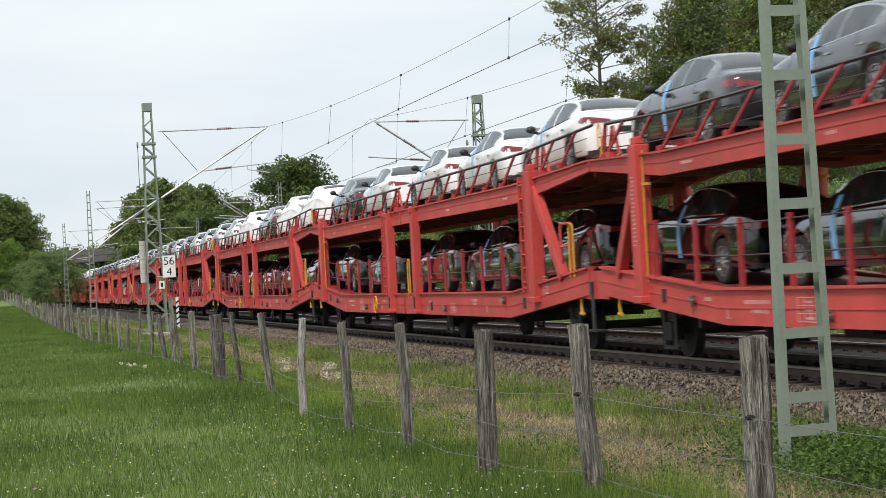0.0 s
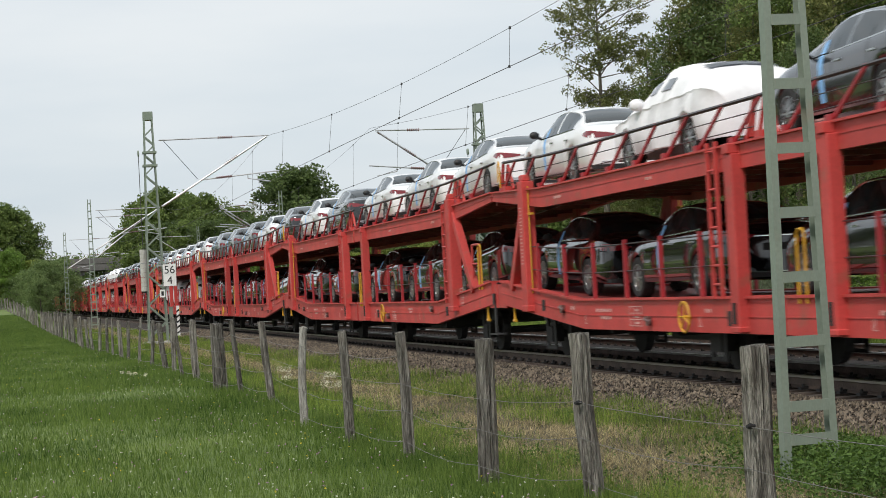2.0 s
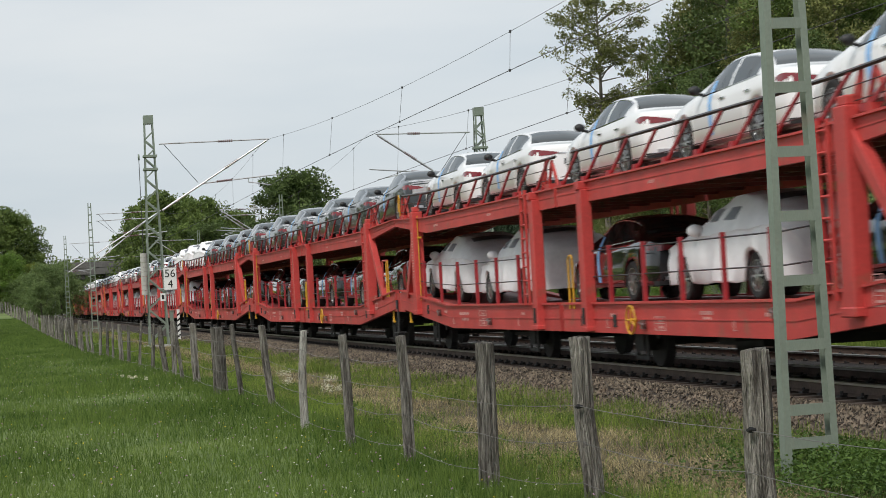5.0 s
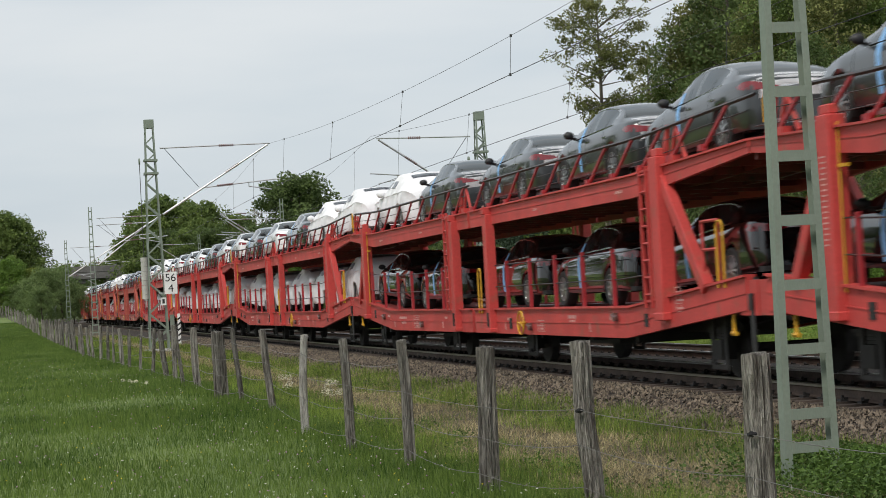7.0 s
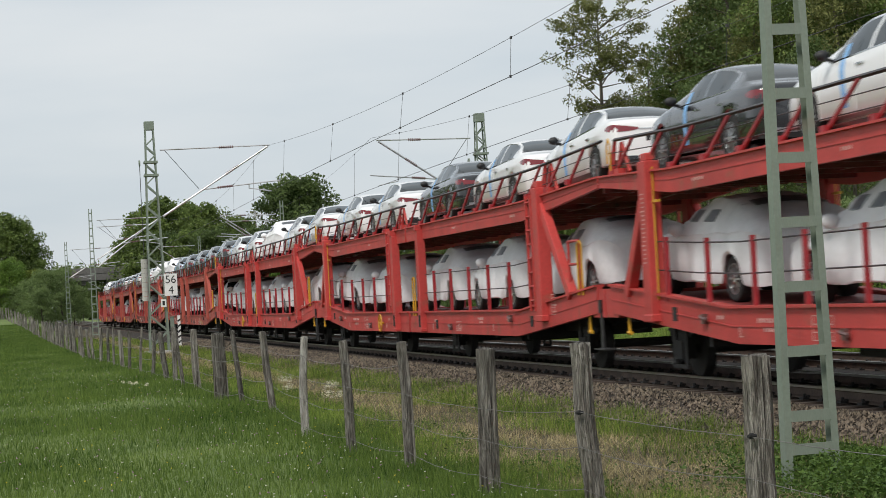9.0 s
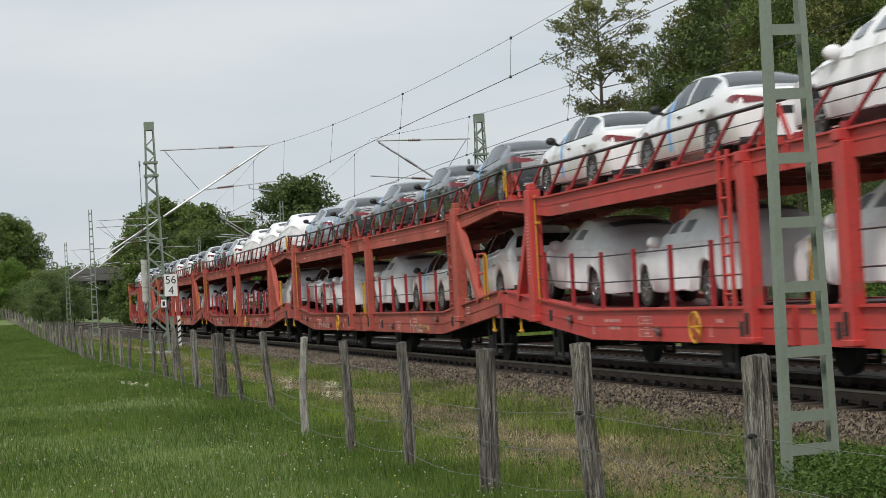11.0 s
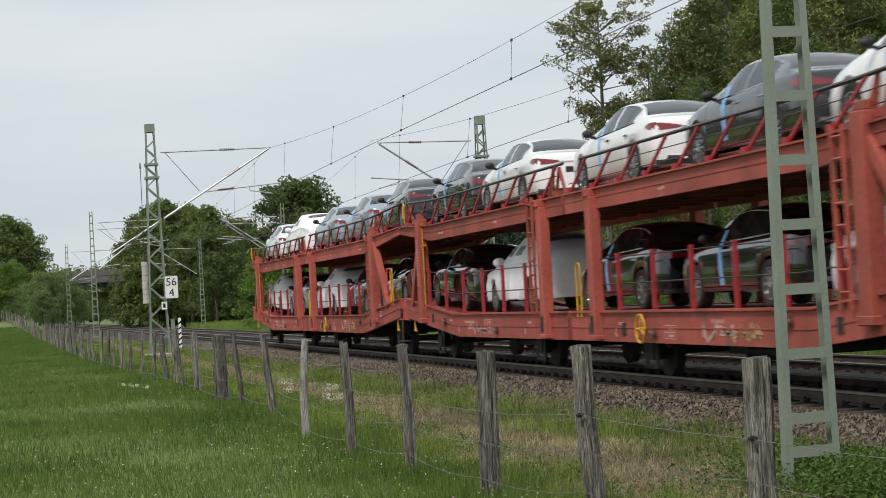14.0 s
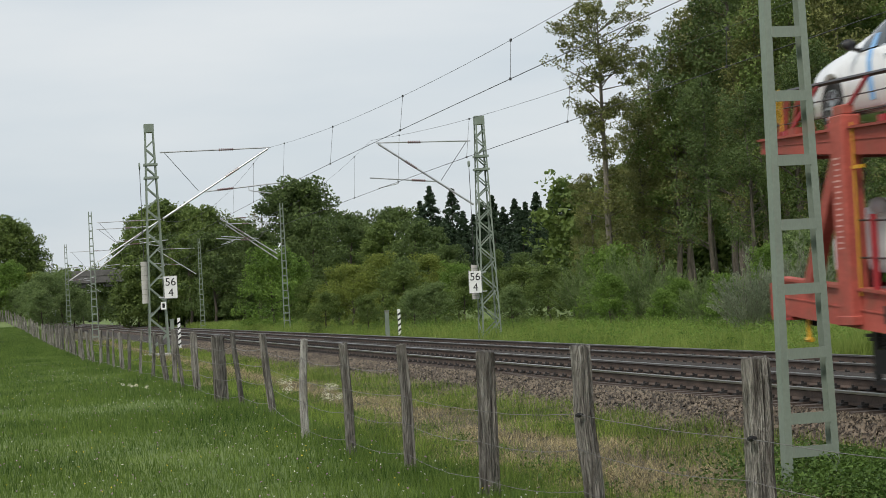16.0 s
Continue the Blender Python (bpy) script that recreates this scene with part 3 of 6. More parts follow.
M_GLASS = mat("tinted_glass", (0.016, 0.022, 0.024), 0.04, 0, 0.02, 1, 3, spec=0.55)
M_TYRE = mat("tyre_rubber", (0.018, 0.018, 0.018), 0.8, 0, 0.1, 6, 60)
M_RIM = mat("alloy_rim", (0.50, 0.51, 0.52), 0.3, 0.9, 0.05, 4, 30)
M_LAMP = mat("tail_lamp_red", (0.20, 0.008, 0.014), 0.12, 0, 0.05, 5, 30, coat=1)
M_CHROME = mat("chrome", (0.75, 0.75, 0.76), 0.12, 1.0, 0.02)
M_TAPE = mat("blue_tape", (0.22, 0.45, 0.78), 0.5, 0, 0.05)
M_COVER = mat("white_cover_cloth", (0.80, 0.80, 0.82), 0.75, 0, 0.04, 2, 12, 0.25)
M_COVERWIN = mat("cover_window_film", (0.22, 0.24, 0.27), 0.3, 0, 0.1, 3, 12)
M_TRIM = mat("black_trim", (0.016, 0.016, 0.017), 0.55, 0, 0.05)

TOP = ((-2.46, 0.86), (-2.43, 0.97), (-2.36, 1.03), (-2.15, 1.065), (-1.92, 1.105), (-1.7, 1.205), (-1.4, 1.315), (-1.05, 1.405), (-0.7, 1.45), (-0.35, 1.468), (0.0, 1.46), (0.3, 1.42),
       (0.55, 1.345), (0.85, 1.20), (1.18, 1.035), (1.5, 0.985), (1.9, 0.915), (2.2, 0.835), (2.38, 0.735), (2.46, 0.60))
TOPC = ((-2.46, 0.86), (-2.42, 0.98), (-2.3, 1.09), (-1.95, 1.19), (-1.6, 1.31), (-1.15, 1.42), (-0.7, 1.475), (-0.3, 1.485), (0.1, 1.44), (0.4, 1.36), (0.75, 1.22), (1.1, 1.09),
        (1.5, 1.0), (1.9, 0.91), (2.2, 0.81), (2.4, 0.68), (2.46, 0.55))
WID = ((-2.46, 0.745), (-2.43, 0.81), (-2.36, 0.862), (-2.2, 0.895), (-1.5, 0.922), (0, 0.925), (1.4, 0.915), (2.0, 0.88), (2.3, 0.80), (2.42, 0.68), (2.46, 0.55))
BELT = ((-2.46, 0.80), (-2.40, 0.93), (-2.25, 0.995), (-1.7, 1.01), (-1.0, 0.99), (0.5, 0.945), (1.15, 0.925), (1.8, 0.86), (2.3, 0.70), (2.46, 0.5))
SEAMS = (-1.02, 0.0, 1.06)          # door gaps
WB = 1.47


def table(rows, y):
    """Smooth curve through the rows."""
    xs, zs = [r[0] for r in rows], [r[1] for r in rows]
    y = min(max(y, xs[0]), xs[-1])
    i = min(len(xs) - 2, max(0, int(np.searchsorted(xs, y)) - 1))

    def slope(j):
        if j == 0 or j == len(xs) - 1:
            k = 0 if j == 0 else j - 1
            return (zs[k + 1] - zs[k]) / (xs[k + 1] - xs[k])
        a, b = (zs[j] - zs[j - 1]) / (xs[j] - xs[j - 1]), (zs[j + 1] - zs[j]) / (xs[j + 1] - xs[j])
        return 0.0 if a * b <= 0 else 2 * a * b / (a + b)
    h = xs[i + 1] - xs[i]
    t = (y - xs[i]) / h
    return ((2 * t ** 3 - 3 * t ** 2 + 1) * zs[i] + (t ** 3 - 2 * t ** 2 + t) * h * slope(i) + (3 * t ** 2 - 2 * t ** 3) * zs[i + 1] + (t ** 3 - t ** 2) * h * slope(i + 1))


def ring(y, puff=0.0, tall=0.0, groove=0.0):
    """Half a cross-section of the shell, from the floor round to the crown of the roof."""
    zt, w, zb = table(TOPC if puff else TOP, y) + puff * 1.6, table(WID, y) + puff, table(BELT, y)
    if tall:
        zt += float(np.interp(y, (-2.42, -2.2, -1.7, -1.0, 0.75), (0.0, 0.30, 0.40, 0.17, 0.12))) if y < 0.75 else 0.12
        zb += 0.12
    if puff:
        end = float(np.interp(abs(y), (2.1, 2.36, 2.46), (0.0, 0.35, 1.0)))
        w, zt = w * (1 - 0.16 * end), zt - 0.16 * end
    zb = min(zb, zt - 0.05)
    cab = max(0.0, min(1.0, (zt - zb - 0.05) / 0.36))
    cab = cab * cab * (3 - 2 * cab)
    wr = w * (0.90 - 0.235 * cab) if not puff else w * (0.88 - 0.14 * cab)
    crown = (0.05 + 0.035 * cab) * (1 if not puff else 1.6)
    ze = zt - crown
    low = 0.255
    for c in (-WB, WB):
        d = abs(y - c)
        if d < 0.375:
            low = max(low, 0.335 + math.sqrt(0.375 ** 2 - d * d))
    e = 0.03 if abs(y) < 2.35 else 0.12
    crease = max(zb - 0.15, low + 0.07)
    mid = min(max(0.58, low + 0.05), crease - 0.015)
    g = groove
    wg = w * (0.926 if not puff else 0.97)
    zs = max(zb - 0.03, crease + 0.012)
    zb = max(zb, zs + 0.008)
    ze = max(ze, zb + 0.012)
    return [(0, 0.20), (0.62 * w, 0.20 + e), (0.62 * w, low), (0.962 * w - g, low), (0.985 * w - g, low + 0.025), (w - g, mid), (0.988 * w - g, crease), (0.956 * w - g, zs),
            (wg - g, zb), ((wg + wr) / 2 + 0.022 * cab, (zb + ze) / 2), (wr, ze), (wr * 0.94, ze + 0.38 * crown), (wr * 0.58, ze + 0.82 * crown), (0, zt)]


def side_x(y, z, puff=0.0):
    """Half width of the flank at a height."""
    r = ring(y, puff)[3:11]
    return float(np.interp(z, [q[1] for q in r], [q[0] for q in r]))


def car_grid(puff=0.0, tall=0.0):
    ys = set([round(-2.46 + 0.12 * i, 3) for i in range(42)] + [round(c + d, 3) for c in (-WB, WB) for d in np.linspace(-0.38, 0.38, 11)] +
             [2.46, 2.43, 2.40, -2.445, -2.43, -2.40, -2.36, -0.33, -0.41, 0.73, -1.37, -1.86, -1.06, 0.56, 1.12])
    ys = sorted(y for y in ys if y <= 2.46 and (puff or all(abs(y - s) > 0.03 for s in SEAMS)))
    rows = [(y, 0.0) for y in ys]
    if not puff:
        for s in SEAMS:
            rows += [(s - 0.012, 0.0), (s - 0.007, 0.014), (s + 0.007, 0.014), (s + 0.012, 0.0)]
        rows.sort()
    return [y for y, g in rows], [ring(y, puff, tall, g) for y, g in rows]


def kind_of(y, k, tall):
    """Which piece of the shell a patch belongs to: k is its place round the ring."""
    if k in (8, 9) and -0.33 < y < 0.73:
        return "front_window"
    if k in (8, 9) and (-1.37 if not tall else -1.9) < y < -0.41:
        return "rear_side_window"
    if k in (11, 12) and 0.50 < y < 1.12:
        return "windscreen"
    if k in (11, 12) and ((-1.86 < y < -1.08) if not tall else (-2.36 < y < -2.1)):
        return "rear_window"
    return "body"


def folds(x, y, z, wobble):
    """Slack cloth: broad dents and finer creases that run down the flanks."""
    n1 = noise.noise_vector((x * 2.2, y * 2.2, z * 2.0)) * wobble
    n2 = noise.noise((y * 7.0, z * 1.6, x * 3)) * wobble * 0.55 + abs(noise.noise((y * 4.0 + z * 5, z * 2.5, x * 2))) * wobble * 0.6
    s = 1 if x > 0 else -1
    return x + (n1.x + s * n2) * min(1, abs(x) * 3), y + n1.y * 0.7, max(0.2, z + n1.z * 0.6 + 0.4 * n2)


def shell(pieces_wanted, tall=0.0, puff=0.0, wobble=0.0):
    ys, rings = car_grid(puff, tall)
    out = {}
    first = 3 if puff else 0
    for side in (1, -1):
        for i in range(len(ys) - 1):
            ym = (ys[i] + ys[i + 1]) / 2
            for k in range(first, 13):
                name = kind_of(ym, k, tall) if pieces_wanted else "body"
                if name not in ("body", "windscreen", "rear_window"):
                    name += "_l" if side < 0 else "_r"
                vs, fs = out.setdefault(name, ([], []))
                q = [(rings[i][k], ys[i]), (rings[i][k + 1], ys[i]), (rings[i + 1][k + 1], ys[i + 1]), (rings[i + 1][k], ys[i + 1])]
                fs.append([len(vs) + j for j in (range(4) if side > 0 else (3, 2, 1, 0))])
                vs.extend(folds(side * x, y, z, wobble) if wobble else (side * x, y, z) for (x, z), y in q)
        # closed nose and tail
        for e in (0, -1):
            vs, fs = out["body"]
            pr = [(side * x, ys[e], z) for x, z in rings[e][first:]]
            if puff:
                pr = [(0, ys[e], rings[e][3][1])] + pr
            if wobble:
                pr = [folds(*p, wobble) for p in pr]
            for a in range(1, len(pr) - 1):
                fs.append([len(vs), len(vs) + 1, len(vs) + 2, len(vs) + 2])
                vs.extend([pr[0], pr[a], pr[a + 1]])
    meshes = {}
    for name, (vs, fs) in out.items():
        bm = BM()
        bv = [bm.verts.new(v) for v in vs]
        for f in fs:
            f = list(dict.fromkeys(f))
            if len(f) > 2:
                bm.faces.new([bv[j] for j in f])
        bmesh.ops.remove_doubles(bm, verts=bm.verts[:], dist=0.0008)
        bmesh.ops.dissolve_degenerate(bm, edges=bm.edges[:], dist=0.0005)
        bmesh.ops.recalc_face_normals(bm, faces=bm.faces[:])
        meshes[name] = bm
    return meshes


def wheel_meshes():
    bm = BM()
    prof = [(0.225, -0.10), (0.30, -0.112), (0.328, -0.095), (0.335, -0.05), (0.335, 0.05), (0.328, 0.095), (0.30, 0.112), (0.225, 0.10)]
    n = 20
    rings = [[bm.verts.new((h, r * math.cos(2 * math.pi * i / n), r * math.sin(2 * math.pi * i / n))) for i in range(n)] for r, h in prof]
    for a in range(len(rings)):
        b = (a + 1) % len(rings)
        for i in range(n):
            bm.faces.new((rings[a][i], rings[a][(i + 1) % n], rings[b][(i + 1) % n], rings[b][i]))
    tube(bm, (-0.05, 0, 0), (0.05, 0, 0), 0.226, 20)
    tyre = mesh_of(bm, M_TYRE, "tyre")
    bm = BM()
    tube(bm, (0.06, 0, 0), (0.1, 0, 0), 0.05, 8)
    for s in (1,):
        for k in range(10):
            a = 2 * math.pi * k / 10
            c = Vector((s * 0.085, math.cos(a), math.sin(a)))
            beam(bm, (s * 0.09, 0.04 * c.y, 0.04 * c.z), (s * 0.07, 0.215 * c.y, 0.215 * c.z), 0.03, 0.028)
        for k in range(16):
            a, b = 2 * math.pi * k / 16, 2 * math.pi * (k + 1) / 16
            beam(bm, (s * 0.08, 0.222 * math.cos(a), 0.222 * math.sin(a)), (s * 0.08, 0.222 * math.cos(b), 0.222 * math.sin(b)), 0.04, 0.016)
    rim = mesh_of(bm, M_RIM, "rim")
    return tyre, rim


TYRE, RIM = wheel_meshes()
CAR_SHARE = {}


def add_wheels(root, z=0.335, x=0.80):
    for y in (-WB, WB):
        for sx in (-1, 1):
            w = part("wheel", TYRE, None, root)
            w.location = (sx * x, y, z)
            w.rotation_euler = (0, 0, 0 if sx > 0 else math.pi)
            part("rim", RIM, None, w, "silver alloy rim")


def shared(key, make, material, smooth=False, bevel=0.0):
    if key not in CAR_SHARE:
        bm = BM()
        make(bm)
        CAR_SHARE[key] = mesh_of(bm, material, key if isinstance(key, str) else key[0], smooth, bevel)
    return CAR_SHARE[key]


def strip_mesh(bm, cols, thick):
    """A bent band from columns of (low point, high point), given thickness inwards."""
    n = 3
    rows = [[bm.verts.new(Vector(a).lerp(Vector(b), k / n)) for k in range(n + 1)] for a, b in cols]
    for p, q in zip(rows[:-1], rows[1:]):
        for k in range(n):
            bm.faces.new((p[k], q[k], q[k + 1], p[k + 1]))
    bmesh.ops.recalc_face_normals(bm, faces=bm.faces[:])
    bmesh.ops.solidify(bm, geom=bm.faces[:], thickness=thick)


def build_car(paint_mat, label, tall=0.0, film=False):
    root = tagged(new("car"), label, "car", "new cars on the train")
    if ("shell", tall) not in CAR_SHARE:
        CAR_SHARE[("shell", tall)] = shell(True, tall)
        for k, bm in list(CAR_SHARE[("shell", tall)].items()):
            if k != "body":
                CAR_SHARE[("win", tall, k)] = mesh_of(bm, M_GLASS, k, True)
    src = CAR_SHARE[("shell", tall)]["body"].copy()
    part("body", mesh_of(src, paint_mat, "body", True), None, root)
    for key in [k for k in CAR_SHARE if isinstance(k, tuple) and k[0] == "win" and k[1] == tall]:
        nm = "side_window" if "side" in key[2] or "front" in key[2] else key[2]
        part(nm, CAR_SHARE[key], None, root, "dark tinted window")
    add_wheels(root)
    for s in (-1, 1):
        def lamp(bm, s=s):
            path = [(0.40, -2.466, 0.845, 0.875), (0.50, -2.467, 0.825, 0.888), (0.62, -2.467, 0.812, 0.903), (0.735, -2.465, 0.806, 0.915)]
            path += [(side_x(y, 0.86) + 0.007, y - 0.007, a, b) for y, a, b in ((-2.43, 0.804, 0.925), (-2.38, 0.806, 0.934), (-2.30, 0.815, 0.935), (-2.20, 0.835, 0.925), (-2.10, 0.868, 0.900))]
            strip_mesh(bm, [((s * x, y, a), (s * (x - 0.012), y + 0.006, b)) for x, y, a, b in path], 0.03)
        part("tail_lamp", shared(("tail_lamp", s), lamp, M_LAMP, True), None, root, "dark red tail lamp")

        def mirror(bm, s=s):
            bmesh.ops.create_uvsphere(bm, u_segments=10, v_segments=7, radius=1, matrix=Matrix.Translation((s * 1.01, 0.66, 1.03)) @ Matrix.Diagonal((0.10, 0.065, 0.072, 1)))
            beam(bm, (s * 0.86, 0.68, 0.96), (s * 0.98, 0.67, 0.99), 0.05, 0.04)
        part("wing_mirror", shared(("mirror", s), mirror, M_TRIM, True), None, root, "black wing mirror")

        def tape(bm, s=s):
            cols = []
            for z in (0.34, 0.44, 0.56, 0.68, 0.80, 0.88, 0.93, 0.955, 1.05, 1.14):
                y0 = 0.20 + 0.14 * (z - 0.34)
                cols.append(((s * (side_x(y0, z) + 0.006), y0, z), (s * (side_x(y0 + 0.13, z) + 0.006), y0 + 0.13, z)))
            strip_mesh(bm, cols, 0.004)
        part("door_tape", shared(("tape", s), tape, M_TAPE), None, root, "light blue protective tape on the door")

        def trimline(bm, s=s):
            ys = [-1.5, -1.37, -1.0, -0.7, -0.4, 0.0, 0.4, 0.76]
            for a, b in zip(ys[:-1], ys[1:]):
                pa, pb = [ring(q, 0.0, tall)[8] for q in (a, b)]
                beam(bm, (s * (pa[0] + 0.001), a, pa[1] + 0.006), (s * (pb[0] + 0.001), b, pb[1] + 0.006), 0.012, 0.018)
            ys = [-1.5, -1.37, -1.15, -0.9, -0.6, -0.3, 0.0, 0.25, 0.5, 0.73]
            for a, b in zip(ys[:-1], ys[1:]):
                pa, pb = [ring(q, 0.0, tall)[10 if q > -1.45 else 9] for q in (a, b)]
                beam(bm, (s * pa[0], a, pa[1]), (s * pb[0], b, pb[1]), 0.012, 0.014)
        part("window_trim", shared(("trim", s, tall), trimline, M_CHROME), None, root, "chrome window strip")

    def handles(bm):
        for s in (-1, 1):
            for y in (-0.20, -1.18):
                x = side_x(y, 0.83)
                box(bm, s * (x - 0.01), s * (x + 0.022), y - 0.1, y + 0.1, 0.82, 0.845)
    part("door_handle_set", shared("handles", handles, M_CHROME), None, root)

    def rear(bm):
        path = [(-0.84, -2.395), (-0.775, -2.455), (-0.70, -2.472), (0.70, -2.472), (0.775, -2.455), (0.84, -2.395)]
        strip_mesh(bm, [((x, y, 0.25), (x, y - 0.003, 0.325)) for x, y in path], 0.03)
        box(bm, -0.27, 0.27, -2.466, -2.45, 0.64, 0.75)
    part("bumper_trim", shared("bumper_trim", rear, M_TRIM), None, root, "black lower bumper trim")

    if film:
        def lid(bm):
            rows = []
            for y in (-1.95, -2.1, -2.3, -2.41, -2.462, -2.472):
                z = table(TOP, y) + 0.010 if y > -2.45 else 0.90 if y > -2.47 else 0.72
                rows.append([bm.verts.new((x * 0.70, y, z - 0.035 * x * x)) for x in (-1, -0.5, 0, 0.5, 1)])
            for a, b in zip(rows[:-1], rows[1:]):
                for i in range(4):
                    bm.faces.new((a[i], a[i + 1], b[i + 1], b[i]))
            bmesh.ops.solidify(bm, geom=bm.faces[:], thickness=0.006)
        part("boot_film", shared("boot_film", lid, M_COVER), None, root, "white protective film on the boot lid")

    def pipes(bm):
        for x in (-0.55, 0.55):
            box(bm, x - 0.12, x + 0.12, -2.482, -2.42, 0.33, 0.39)
        box(bm, -0.40, 0.40, -2.472, -2.46, 0.845, 0.862)
        box(bm, -0.70, 0.70, -2.476, -2.46, 0.328, 0.338)
    part("chrome_strip", shared("chrome_strip", pipes, M_CHROME), None, root)
    return root


def build_covered(label):
    root = tagged(new("covered_car"), label, "car", "new cars on the train")
    bm = shell(False, 0.0, 0.045, 0.055)["body"]
    part("cover", mesh_of(bm, M_COVER, "cover", True), None, root, "creased white protective cover")
    add_wheels(root)
    for s in (-1, 1):
        def mir(bm, s=s):
            bmesh.ops.create_uvsphere(bm, u_segments=10, v_segments=7, radius=1, matrix=Matrix.Translation((s * 1.0, 0.64, 1.04)) @ Matrix.Diagonal((0.13, 0.09, 0.10, 1)))
        part("mirror_pocket", shared(("mirp", s), mir, M_COVER, True), None, root)
        for y0, y1 in ((0.02, 0.36), (-0.62, -0.28)):
            def sidewin(bm, s=s, y0=y0, y1=y1):
                cols = []
                for k in range(4):
                    y = y0 + (y1 - y0) * k / 3
                    a, b = folds(s * side_x(y, 1.16, 0.045), y, 1.16, 0.055), folds(s * side_x(y - 0.06, 1.33, 0.045), y - 0.06, 1.33, 0.055)
                    cols.append(((a[0] + s * 0.028, y, 1.16), (b[0] + s * 0.03, y - 0.06, 1.33)))
                strip_mesh(bm, cols, 0.09)
            part("cover_window", shared(("cwin", s, y0), sidewin, M_COVERWIN), None, root, "grey film window in the cover")

    def rearwin(bm):
        rows = []
        for y in (-1.25, -1.4, -1.55):
            z = ring(y, 0.045)[13][1]
            rows.append([bm.verts.new((x * 0.55, y, z + 0.022 - 0.05 * x * x)) for x in (-1, -0.5, 0, 0.5, 1)])
        for a, b in zip(rows[:-1], rows[1:]):
            for i in range(4):
                bm.faces.new((a[i], a[i + 1], b[i + 1], b[i]))
        bmesh.ops.solidify(bm, geom=bm.faces[:], thickness=0.03)
    part("cover_rear_window", shared("crw", rearwin, M_COVERWIN), None, root, "grey film window in the cover")
    return root


# ================= the train, wagon by wagon from its tail =================
SPEED = 27.28
TAIL_MID = 28.0           # y of the last wagon's middle at the time T_REF
T_REF = 15.3
PITCH = 30.64
# cars of each wagon, from its head end to its tail end, with their places from its middle: w white, d dark grey, f dark with a film on the boot,
# k black, b pale blue, g grey, c covered, s white estate
UPPER = ["d-12.2 b-6.6 b-0.65 c5.9 w12.15", "w-12.3 d-6.9 w-0.9 w6.2 d11.4", "c-12.4 c-7 c-0.9 w6.1 d11.55", "f-12.7 f-7 f-1 f5.8 b11.5",
         "w-12.2 w-7 c-1.2 w5.5 w11.5", "w-12.65 w-6.93 d-1.1 w5.7 w11.5", "c-12.4 c-6.8 d-1.06 w5.8 d11.5", "f-12.15 f-6.9 f-0.95 f5.7 c11.3",
         "f-12.3 f-6.6 f-0.8 f5.5 f11.5", "w-12.2 w-6.8 w-0.9 w5.8 w11.5", "d-12.3 w-6.7 g-1.0 g5.7 g11.7", "w-12 w-6.5 w-0.54 d6.2 w11.95",
         "c-12.2 c-6.5 d-0.7 c6 w12.2", "w-11.56 w-5.9 w-0.6 w6.3 d11.8", "w-12.2 w-6.5 d-0.7 d6.3 d12"]
LOWER = ["kkcbc", "ckkck", "ckkck", "swccw", "ccccc", "ccccc", "ccccc", "kkkkk", "kkkkk", "kckcc", "kkkkk", "kkkkk", "kkkkk", "kkkkk", "kkkkk"]
LOW_SLOTS = (-12.2, -6.45, -0.95, 5.9, 11.65)
PAINTS = {"w": (P_WHITE, "glossy white saloon car strapped on a red wagon"), "d": (P_DARK, "dark grey saloon car strapped on a red wagon"),
          "k": (P_BLACK, "glossy black saloon car on a red wagon"), "b": (P_BLUE, "pale blue metallic saloon car on a red wagon"),
          "g": (P_GREY, "mid-grey metallic saloon car on a red wagon"),
          "f": (P_SLATE, "slate grey saloon with white film on its boot lid")}
TRAIN = []                # (object, offset from the wagon's middle, height, pitch) for motions()


def build_train():
    reds = {}
    cars = {}
    for i, (up, lo) in enumerate(zip(UPPER, LOWER)):
        old, wy = i < 4, 3.4 if i in (3, 4, 5, 10, 12, 13) else -4.2
        key = (old, wy)
        mid = TAIL_MID - PITCH * i
        m = pose(RAIL_X, mid, 0)
        if key in reds:
            wagon = copy_thing(reds[key], m)
        else:
            wagon = reds[key] = build_wagon(M_REDOLD if old else M_RED, wy, "faded red double-deck car-carrying railway wagon" if old else
                                            "bright red double-deck car-carrying railway wagon", old)
            wagon.matrix_basis = m
        TRAIN.append((wagon, mid, 0.0, 0.0))
        for deck, row in ((1, [(e[0], float(e[1:])) for e in up.split()]), (0, list(zip(lo, LOW_SLOTS)))):
            for c, y in row:
                base = deck_z(y) if deck else floor_z(y)
                zf = deck_z if deck else floor_z
                slope = math.degrees(math.atan2(zf(y + WB) - zf(y - WB), 2 * WB))
                base = (zf(y + WB) + zf(y - WB)) / 2
                mm = pose(RAIL_X, mid + y, base, slope, 0, 0)
                if c in cars:
                    ob = copy_thing(cars[c], mm)
                elif c == "c":
                    ob = cars[c] = build_covered("car under a creased white protective cover on a red wagon")
                elif c == "s":
                    ob = cars[c] = build_car(P_WHITE, "white estate car on the lower deck of a red wagon", 1.0)
                else:
                    ob = cars[c] = build_car(*PAINTS[c], film=c == "f")
                ob.matrix_basis = mm
                TRAIN.append((ob, mid + y, base, slope))


build_train()


def motions():
    for ob, y, z, slope in TRAIN:
        walk(ob, [(t, pose(RAIL_X, y - SPEED * (t - T_REF), z, slope, 0, 0)) for t in (0.0, 16.0)])


